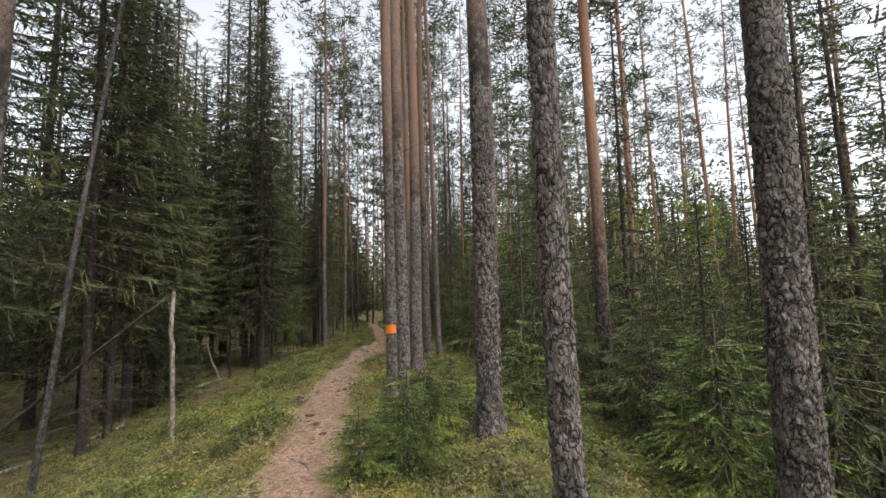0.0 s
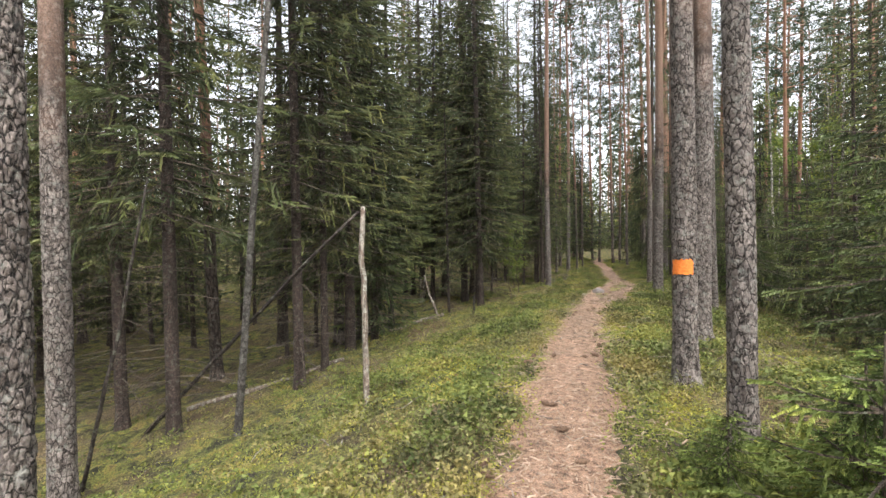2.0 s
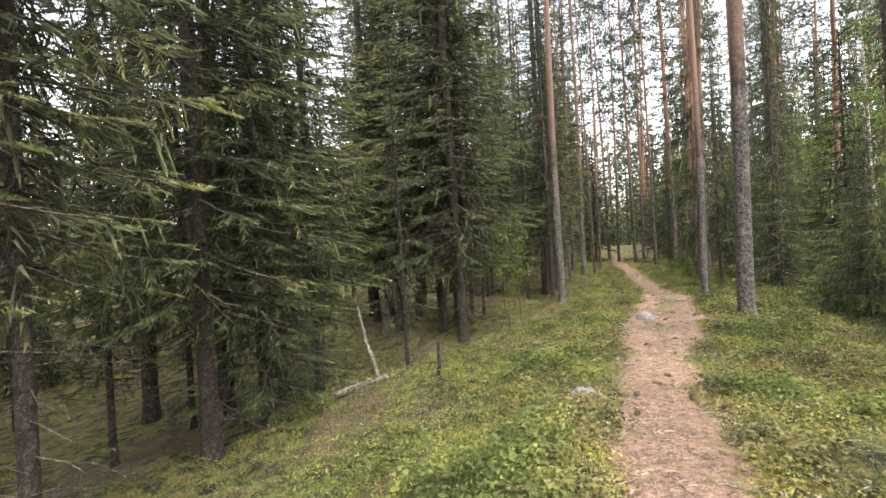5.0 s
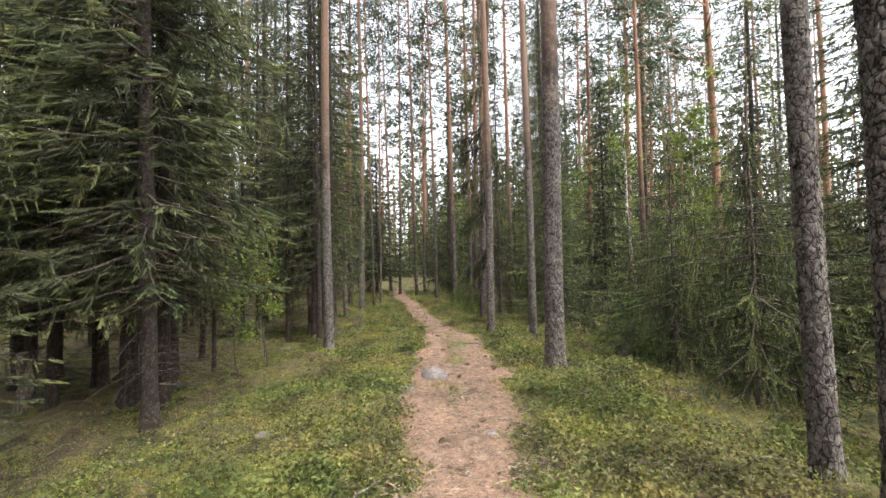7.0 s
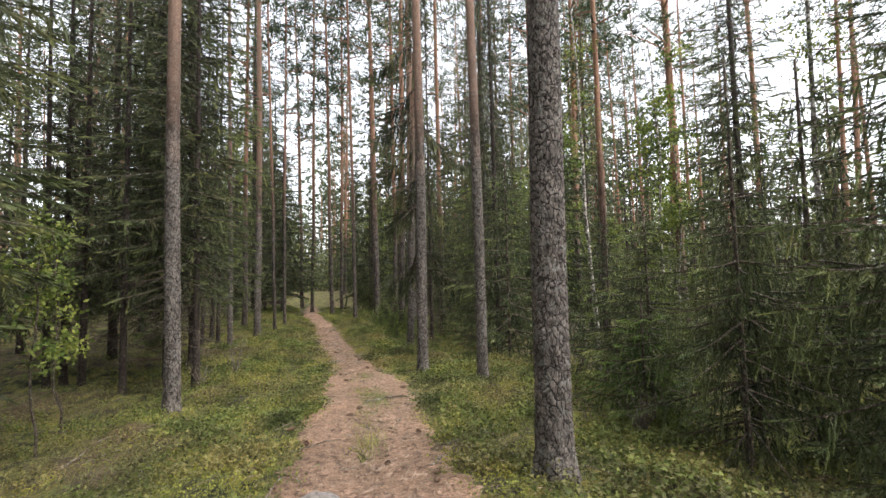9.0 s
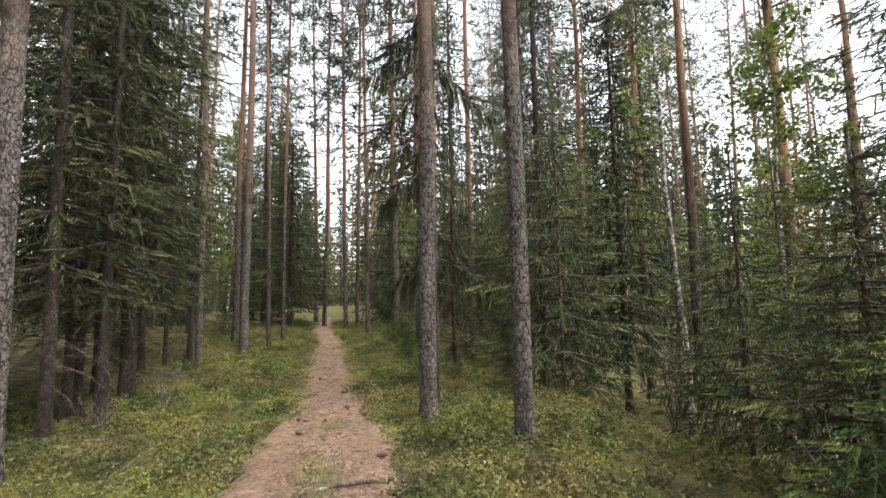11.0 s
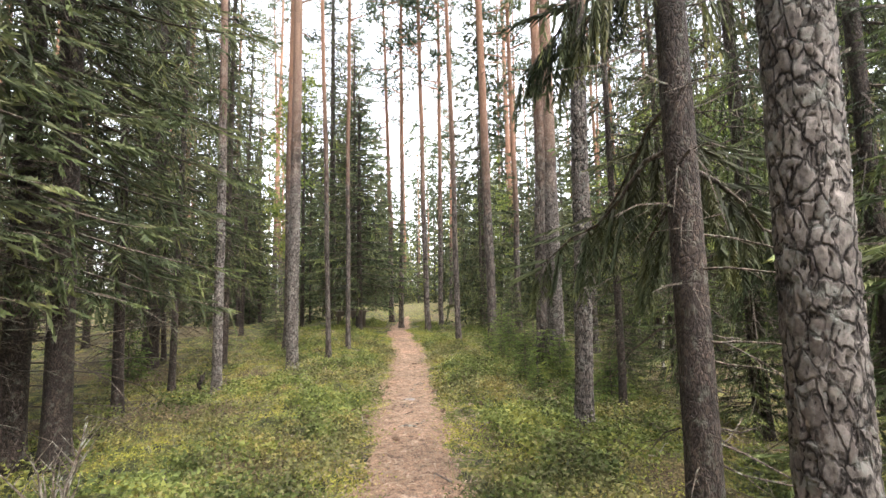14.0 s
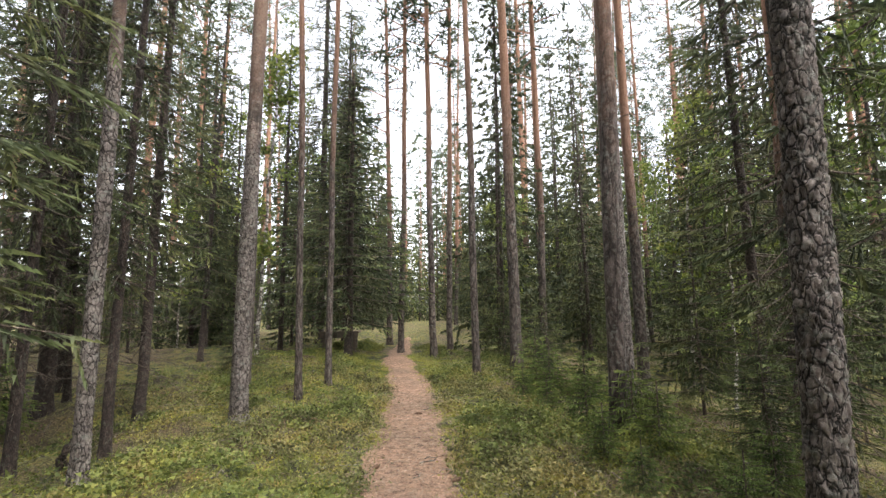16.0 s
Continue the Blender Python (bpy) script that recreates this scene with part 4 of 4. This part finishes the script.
def far_wood(name, mat, trees, near, far, per, size, seed, label, crown):
    """Trees too far off to count: a crown of loose sprays each, in one mesh."""
    rg = np.random.default_rng(seed)
    a, rr = rg.uniform(0, 2 * np.pi, trees), np.sqrt(rg.uniform(near ** 2, far ** 2, trees))
    x, y = -3 + rr * np.sin(a), 16 + rr * np.cos(a)
    h = rg.uniform(13, 23, trees)
    z = ground(x, np.clip(y, -60, 90))
    t = rg.uniform(0, 1, (trees, per))
    if crown == "spruce":
        t = 1 - np.sqrt(t)
        wide, lift = 2.3 * (1.02 - t), t * h[:, None] + 0.3
    elif crown == "pine":
        wide, lift = 1.9 * np.sin(np.pi * (0.15 + 0.8 * t)), h[:, None] * (0.55 + 0.5 * t)
    else:
        h = h * 0.35
        wide, lift = 1.8 * np.sin(np.pi * (0.1 + 0.85 * t)), h[:, None] * t + 0.2
    b, q = rg.uniform(0, 2 * np.pi, (trees, per)), np.sqrt(rg.uniform(0, 1, (trees, per))) * wide
    c = np.stack([x[:, None] + np.cos(b) * q, y[:, None] + np.sin(b) * q, z[:, None] + lift], -1).reshape(-1, 3)
    out = np.stack([np.cos(b), np.sin(b), rg.uniform(-0.9, 0.3, b.shape)], -1).reshape(-1, 3) + rg.normal(0, 0.4, (trees * per, 3))
    side = np.cross(out, rg.normal(0, 1, out.shape))
    side /= np.linalg.norm(side, axis=1)[:, None]
    s = size * rg.uniform(0.6, 1.4, (len(c), 1))
    v = np.stack([c - side * s * 0.35, c + side * s * 0.35, c + out * s], 1).reshape(-1, 3)
    tagged(mesh_object(name, v, np.arange(len(v)).reshape(-1, 3), mat, attr=np.tile((0.3, 0.3, 0.7), len(v) // 3), attr_name="tip"), label, "forest", kind="stuff")
    stems = []
    if crown != "bush":
        for i in range(trees):
            pts = [(x[i], y[i], z[i] - 0.3), (x[i] + 0.1, y[i], z[i] + h[i] * 0.5), (x[i], y[i], z[i] + h[i])]
            stems.append(tube(pts, (0.15, 0.11, 0.02), 5))
        tagged(mesh_object("far_trunks", *joined(stems), SPRUCE_BARK if crown == "spruce" else PINE_BARK), "trunks of the far wood", "forest", kind="stuff")


far_wood("far_spruces", SPRUCE_GREEN, 330, 50, 95, 420, 0.55, 111, "far spruces closing the wood", "spruce")
far_wood("far_pines", PINE_GREEN, 420, 48, 95, 160, 0.5, 112, "far pines closing the wood", "pine")
far_wood("far_thicket", BERRY_GREEN, 420, 44, 80, 160, 0.35, 113, "far thicket of young broadleaf trees", "bush")


for proto in BUSHY + THICKET + [DROOPING, STRIPPED, LEVEL, LOW, LONE, BARE, FROND] + SPRUCES + FAR_SPRUCES + PINES + YOUNG + BROADLEAF:
    for part_ob in list(proto.children_recursive):
        bpy.data.objects.remove(part_ob)
    bpy.data.objects.remove(proto)


# ---- dead wood and stones ----
def pole(name, a, b, r0, r1, mat, label, category, seed=0, sides=9, kink=0.012):
    rg = np.random.default_rng(seed)
    s = np.linspace(0, 1, 12)
    pts = np.asarray(a)[None] * (1 - s[:, None]) + np.asarray(b)[None] * s[:, None]
    pts = pts + np.cumsum(rg.normal(0, kink, (12, 3)), 0) * np.sin(np.pi * s)[:, None]
    r = (r0 + (r1 - r0) * s) * (1 + rg.normal(0, 0.05, 12))
    v, f = tube(pts, np.concatenate([r[:-1], r[-1:] * 0.8]), sides)
    caps = [list(range(sides))[::-1], list(range(len(v) - sides, len(v)))]
    me = bpy.data.meshes.new(name)
    me.from_pydata(v.tolist(), [], f.tolist() + caps)
    me.materials.append(mat)
    for p in me.polygons:
        p.use_smooth = len(p.vertices) == 4
    return tagged(new(name, me), label, category)


def on(x, y, up=0.0):
    return (x, y, top(x, y) + up)


pole("dead_snag", on(-3.83, 6.62, -0.08), (-4.06, 6.93, 2.04), 0.036, 0.030, DEAD_WOOD, "thin dead grey snag standing in green moss", "dead tree", 1)
pole("leaning_pole", on(-7.8, 6.75, 0.0), (-4.09, 6.88, 1.98), 0.032, 0.018, DARK_WOOD, "dark dead stem leaning on the thin snag", "dead tree", 2)
pole("fallen_log", on(-7.75, 7.35, 0.10), on(-6.5, 9.65, 0.10), 0.045, 0.035, DEAD_WOOD, "pale fallen trunk lying on the mossy slope", "log", 3)
pole("fallen_log", on(-6.52, 12.35, 0.08), on(-6.05, 13.0, 0.12), 0.042, 0.048, DEAD_WOOD, "short grey log lying in moss", "log", 4)
pole("dead_snag", on(-6.13, 12.95, -0.05), (-6.7, 13.25, 0.80), 0.035, 0.02, DEAD_WOOD, "broken leaning snag with peeling bark", "dead tree", 5)
pole("leaning_pole", on(-6.35, 5.2, -0.05), (-5.55, 5.45, 2.3), 0.022, 0.012, DARK_WOOD, "dark dead stem leaning among bare spruce twigs", "dead tree", 12)
pole("fallen_log", on(-7.97, 13.5, 0.03), on(-7.5, 14.05, 0.04), 0.04, 0.03, DEAD_WOOD, "short pale log at the foot of the spruces", "log", 13)
pole("tree_stump", on(-9.2, 17.6, -0.1), on(-9.15, 17.6, 0.9), 0.10, 0.09, DEAD_WOOD, "short lichen-covered stump in moss", "stump", 6)
pole("tree_stump", on(-6.5, 26.3, -0.05), on(-6.45, 26.35, 0.22), 0.04, 0.03, SPRUCE_BARK, "small dark stump in moss", "stump", 7)


pole("dead_snag", on(-5.3, 13.2, -0.05), on(-5.3, 13.25, 0.5), 0.03, 0.024, DARK_WOOD, "short dark snag in green moss", "dead tree", 8)


def bench(x, y, turn):
    root = tagged(new("bench"), "low weathered plank bench beside the path", "bench")
    def board(name, cx, cy, cz, sx, sy, sz):
        bm = bmesh.new()
        bmesh.ops.create_cube(bm, size=1)
        for v in bm.verts:
            v.co = Vector((cx + v.co.x * sx, cy + v.co.y * sy, cz + v.co.z * sz))
        bmesh.ops.bevel(bm, geom=bm.edges[:], offset=0.006, segments=2, affect="EDGES")
        me = bpy.data.meshes.new(name)
        bm.to_mesh(me)
        bm.free()
        me.materials.append(BOARD)
        new(name, me).parent = root
    for k in (-0.16, 0.0, 0.16):
        board("seat_plank", 0, k, 0.44, 1.0, 0.145, 0.045)
    board("front_rail", 0, -0.22, 0.36, 0.96, 0.03, 0.12)
    for a in (-0.38, 0.38):
        for b in (-0.14, 0.14):
            board("leg", a, b, 0.19, 0.08, 0.08, 0.46)
    root.matrix_world = pose(x, y, top(x, y), 0, 0, turn)


bench(-6.75, 34.5, 8)


def bare_shrub(x, y, height, seed):
    rg = np.random.default_rng(seed)
    root = tagged(new("dead_shrub"), "bare grey dead shrub with forking twigs", "shrub")
    for i in range(9):
        a, lean = rg.uniform(0, 2 * np.pi), rg.uniform(0.1, 0.6)
        h = height * rg.uniform(0.6, 1)
        s = np.linspace(0, 1, 5)
        line = np.stack([np.cos(a) * lean * h * s ** 1.3, np.sin(a) * lean * h * s ** 1.3, h * s], -1) + rg.normal(0, 0.015, (5, 3)) * s[:, None]
        bits = [tube(line, 0.010 * (1.15 - s), 5)]
        for _ in range(7):
            t = rg.uniform(0.3, 1)
            o = np.array([np.interp(t, s, line[:, j]) for j in range(3)])
            b, q = rg.uniform(0, 2 * np.pi), h * rg.uniform(0.12, 0.3)
            bits.append(tube([o, o + np.array([np.cos(b) * q * 0.7, np.sin(b) * q * 0.7, q])], [0.004, 0.0015], 4))
        mesh_object("stem", *joined(bits), DEAD_WOOD, root)
    root.matrix_world = pose(x, y, top(x, y) - 0.03)


bare_shrub(1.0, 21.3, 1.3, 5)
bare_shrub(-9.6, 12.1, 0.8, 6)
bare_shrub(-5.0, 22.6, 0.6, 7)
bare_shrub(-5.35, 21.9, 0.5, 8)
bare_shrub(0.05, 17.7, 0.5, 9)
bare_shrub(0.4, 18.5, 0.7, 10)


def stone(x, y, sx, sy, sz, label, seed):
    bm = bmesh.new()
    bmesh.ops.create_icosphere(bm, subdivisions=3, radius=1)
    for v in bm.verts:
        k = 1 + 0.30 * noise.noise(v.co * 1.5 + Vector((seed, 0, 0))) + 0.10 * noise.noise(v.co * 4 + Vector((0, seed, 0)))
        v.co = Vector((v.co.x * sx * k, v.co.y * sy * k, v.co.z * sz * k))
    me = bpy.data.meshes.new("stone")
    bm.to_mesh(me)
    bm.free()
    me.materials.append(ROCK)
    for p in me.polygons:
        p.use_smooth = True
    ob = tagged(new("stone", me), label, "stone", "stones of the path")
    ob.location = on(x, y, sz * 0.35)
    return ob


stone(-2.82, 16.4, 0.17, 0.14, 0.11, "rounded grey stone between two treads of path", 1)
stone(-3.06, 11.85, 0.13, 0.10, 0.06, "flat grey stone half sunk in moss", 2)
stone(-2.28, 14.28, 0.06, 0.05, 0.03, "small stone trodden into the path", 3)
stone(-5.85, 15.1, 0.14, 0.1, 0.08, "pale stone showing through moss", 4)
stone(-3.15, 15.9, 0.16, 0.12, 0.03, "flat stone flush with the path", 5)
stone(-4.4, 15.0, 0.09, 0.07, 0.04, "small grey stone in moss", 6)
stone(-3.5, 25.9, 0.09, 0.06, 0.03, "small stone standing out of the path", 7)


# ---- ground cover ----
def path_offset(x, y):
    return x - np.interp(y, KY, KX)


def bare(x, y):
    """True on the trodden treads."""
    s = path_offset(x, y)
    fk = 0.42 * ease((y - 13.2) / 2.5) * ease((22.3 - y) / 2)
    return (np.abs(s - 0.5 * fk) < 0.33 - 0.15 * rough(x, y, 0.3, 8)) | ((fk > 0.05) & (np.abs(s + fk) < 0.27 - 0.14 * rough(x, y, 0.3, 8)))


def scrub(name, mat, count, per, area, spread, size, seed, label, lo=0.02, hi=0.16, narrow=0.45, patch=0.0, off_path=0.0):
    """Low leafy clumps scattered over the moss."""
    rg = np.random.default_rng(seed)
    y = rg.uniform(area[2], area[3], count * 3)
    s = rg.normal(0, 1, count * 3) * np.where(rg.random(count * 3) < 0.6, 1.6, 3.0)
    x = np.interp(y, KY, KX) + s
    ok = (x > area[0]) & (x < area[1]) & ~bare(x, y)
    field = np.sin(1.9 * x + 0.5 * y + seed) * np.sin(1.6 * y - 0.9 * x + 2 * seed) + 0.5 * np.sin(4.3 * x + seed) * np.sin(3.9 * y)
    ok &= np.abs(path_offset(x, y)) > off_path * (1 + 0.4 * rough(x, y, 0.5, 4))
    ok &= field + rg.normal(0, 0.25, len(x)) > patch
    x, y = x[ok][:count], y[ok][:count]
    z = ground(x, y) + humps(x, y)
    c = np.stack([x, y, z], -1)[:, None] + np.stack([rg.normal(0, spread, (len(x), per)), rg.normal(0, spread, (len(x), per)),
                                                     rg.uniform(lo, hi, (len(x), per)) * rg.uniform(0.4, 1.0, (len(x), 1))], -1)
    c = c.reshape(-1, 3)
    d, q = rg.normal(0, 1, (2, len(c), 3))
    d[:, 2] = np.abs(d[:, 2]) * 0.5
    d /= np.linalg.norm(d, axis=1)[:, None]
    q = np.cross(d, q)
    q /= np.linalg.norm(q, axis=1)[:, None]
    h = size * rg.uniform(0.6, 1.3, (len(c), 1))
    v = np.stack([c - d * h * 0.5 - q * h * narrow, c - d * h * 0.3 + q * h * narrow, c + d * h * 0.75], 1).reshape(-1, 3)
    ob = mesh_object(name, v, np.arange(len(v)).reshape(-1, 3), mat)
    return tagged(ob, label, "undergrowth", kind="stuff")


scrub("bilberry_scrub", BERRY_GREEN, 8500, 26, (-9, 4, 0.5, 36), 0.07, 0.031, 81, "bilberry scrub with small green leaves", patch=0.2, off_path=0.62)
scrub("lingonberry_scrub", DRY_GREEN, 7500, 22, (-8, 3, 0.5, 32), 0.06, 0.026, 82, "dull green lingonberry and heather scrub", patch=0.0, off_path=0.4)
scrub("moss_tufts", MOSS_GREEN, 20000, 22, (-8, 3, 0.5, 34), 0.09, 0.016, 83, "tufts of green feather moss", 0.0, 0.035, patch=-0.6)


def blades(name, count, seed):
    rg = np.random.default_rng(seed)
    y = rg.uniform(0.5, 34, count * 2)
    x = np.interp(y, KY, KX) + rg.normal(0, 2.4, len(y))
    ok = ~bare(x, y)
    x, y = x[ok][:count], y[ok][:count]
    c = np.stack([x, y, ground(x, y) + humps(x, y) - 0.01], -1)
    a = rg.uniform(0, 2 * np.pi, len(c))
    w = np.stack([np.cos(a), np.sin(a), 0 * a], -1) * 0.0022
    ln = rg.uniform(0.04, 0.14, (len(c), 1))
    lean = np.concatenate([rg.normal(0, 0.45, (len(c), 2)), np.ones((len(c), 1))], 1)
    v = np.stack([c - w, c + w, c + lean * ln], 1).reshape(-1, 3)
    return tagged(mesh_object(name, v, np.arange(len(v)).reshape(-1, 3), GRASS_GREEN), "fine yellow-green grass blades", "grass", kind="stuff")


blades("grass_blades", 60000, 91)


def litter(count, seed):
    """Needles, bark flakes and twiglets lying on the treads."""
    rg = np.random.default_rng(seed)
    y = rg.uniform(0, 30, count)
    x = np.interp(y, KY, KX) + rg.normal(0, 1, count) * np.where(rg.random(count) < 0.55, 0.28, 0.62)
    a = rg.uniform(0, np.pi, count)
    ln, w = 0.004 + 0.045 * rg.uniform(0, 1, count) ** 3.2, rg.uniform(0.0012, 0.0075, count)
    z = ground(x, y) + humps(x, y) + 0.022 + rg.uniform(0, 0.006, count)
    d = np.stack([np.cos(a) * ln, np.sin(a) * ln, rg.normal(0, 0.003, count)], -1)
    q = np.stack([-np.sin(a) * w, np.cos(a) * w, rg.normal(0, 0.002, count)], -1)
    c = np.stack([x, y, z], -1)
    v = np.stack([c - d - q, c + d - q * 0.4, c + d + q, c - d + q * 0.5, c + np.array([0, 0, 0.004])], 1).reshape(-1, 3)
    k = np.arange(count)[:, None] * 5
    f = np.concatenate([k + [0, 1, 4], k + [1, 2, 4], k + [2, 3, 4], k + [3, 0, 4]])
    return v, f


v, f = litter(34000, 95)
tagged(mesh_object("litter", v, f, plain("dry_litter", (0.06, 0.035, 0.022), (0.46, 0.34, 0.25), 9)), "dry needles, bark flakes and cones on the path", "litter", kind="stuff")


def root_piece(a, b, r, seed):
    ob = pole("tree_root", on(*a, 0.012), on(*b, 0.012), r, r * 0.6, DEAD_WOOD, "thin root crossing the path", "root", seed, 7, 0.01)
    ob["group"] = "roots across the path"


for i, (a, b, r) in enumerate((((-3.35, 22.8), (-2.8, 22.72), 0.018), ((-2.6, 19.4), (-2.0, 19.55), 0.015), ((-2.3, 8.9), (-2.2, 10.1), 0.012),
                               ((-2.35, 13.9), (-2.1, 14.7), 0.013), ((-1.6, 4.7), (-1.25, 4.2), 0.016), ((-3.4, 24.6), (-3.0, 24.5), 0.015),
                               ((-2.35, 10.85), (-2.45, 11.25), 0.015), ((-2.05, 17.0), (-1.75, 17.6), 0.015))):
    root_piece(a, b, r, 100 + i)


def fallen_twigs(count, seed):
    """Thin dead sticks lying about on moss and path."""
    rg, bits = np.random.default_rng(seed), []
    for _ in range(count):
        y = rg.uniform(0.5, 32)
        x = path_x(y) + rg.normal(0, 2.6)
        a, n = rg.uniform(0, np.pi), rg.uniform(0.08, 0.55) * (0.4 if abs(x - path_x(y)) < 0.5 else 1)
        pts = []
        for k in (-1, -0.3, 0.4, 1):
            px, py = x + math.cos(a) * n * k / 2, y + math.sin(a) * n * k / 2
            pts.append((px, py, top(px, py) + 0.025 + rg.uniform(0, 0.02)))
        rad = rg.uniform(0.002, 0.007)
        bits.append(tube(np.array(pts) + rg.normal(0, 0.012, (4, 3)), (rad, rad, rad * 0.8, rad * 0.5), 4))
    return joined(bits)


tagged(mesh_object("fallen_twigs", *fallen_twigs(900, 97), DEAD_WOOD), "dead grey sticks lying on moss and path", "litter", kind="stuff")


def tuft(x, y, spread, count, seed):
    rg = np.random.default_rng(seed)
    px, py = x + rg.normal(0, spread * 0.4, count), y + rg.normal(0, spread, count)
    c = np.stack([px, py, ground(px, py) + humps(px, py)], -1)
    a = rg.uniform(0, 2 * np.pi, count)
    w = np.stack([np.cos(a), np.sin(a), 0 * a], -1) * 0.0028
    lean = np.concatenate([rg.normal(0, 0.5, (count, 2)), np.ones((count, 1))], 1)
    v = np.stack([c - w, c + w, c + lean * rg.uniform(0.04, 0.13, (count, 1))], 1).reshape(-1, 3)
    tagged(mesh_object("grass_tuft", v, np.arange(len(v)).reshape(-1, 3), GRASS_GREEN), "tuft of dry and green grass between the treads", "grass", kind="stuff")


tuft(-2.42, 19.4, 0.28, 420, 1)
tuft(-2.50, 17.7, 0.2, 200, 2)
tuft(-2.62, 21.0, 0.15, 120, 3)
tuft(-2.75, 15.9, 0.12, 90, 4)


def spruce_cone(seed):
    """A fallen cone: a spindle of overlapping scales."""
    rg, verts, faces = np.random.default_rng(seed), [], []
    rows, per, length, girth = 9, 7, 0.085, 0.016
    for i in range(rows):
        t0, t1 = i / rows, (i + 1.5) / rows
        r0 = girth * math.sin(math.pi * (0.12 + 0.8 * t0))
        r1 = girth * math.sin(math.pi * min(0.97, 0.12 + 0.8 * t1)) + 0.004
        for j in range(per):
            a, h = (j + 0.5 * (i % 2)) * 2 * math.pi / per, math.pi / per
            k = len(verts)
            for b, r, t in ((a - h, r0, t0), (a + h, r0, t0), (a + h * 0.8, r1, t1 - 0.05), (a, r1 * 1.1, t1), (a - h * 0.8, r1, t1 - 0.05)):
                verts.append((t * length, r * math.cos(b), r * math.sin(b) + rg.normal(0, 0.0006)))
            faces.append((k, k + 1, k + 2, k + 3, k + 4))
    me = bpy.data.meshes.new("spruce_cone")
    me.from_pydata(verts, [], faces)
    me.materials.append(DARK_CONE)
    return tagged(new("spruce_cone", me), "dry brown spruce cone lying on needle litter", "cone", "cones on the forest floor")


DARK_CONE = plain("dry_cone", (0.07, 0.04, 0.025), (0.22, 0.14, 0.09), 60)
cone = spruce_cone(5)
rg = random.Random(31)
for i in range(70):
    y = rg.uniform(2.5, 29)
    x = path_x(y) + rg.gauss(0, 0.45)
    m = pose(x, y, top(x, y) + 0.035, rg.uniform(-8, 8), rg.uniform(-8, 8), rg.uniform(0, 360))
    ob = copy_thing(cone, m)
    ob.matrix_basis = m
bpy.data.objects.remove(cone)
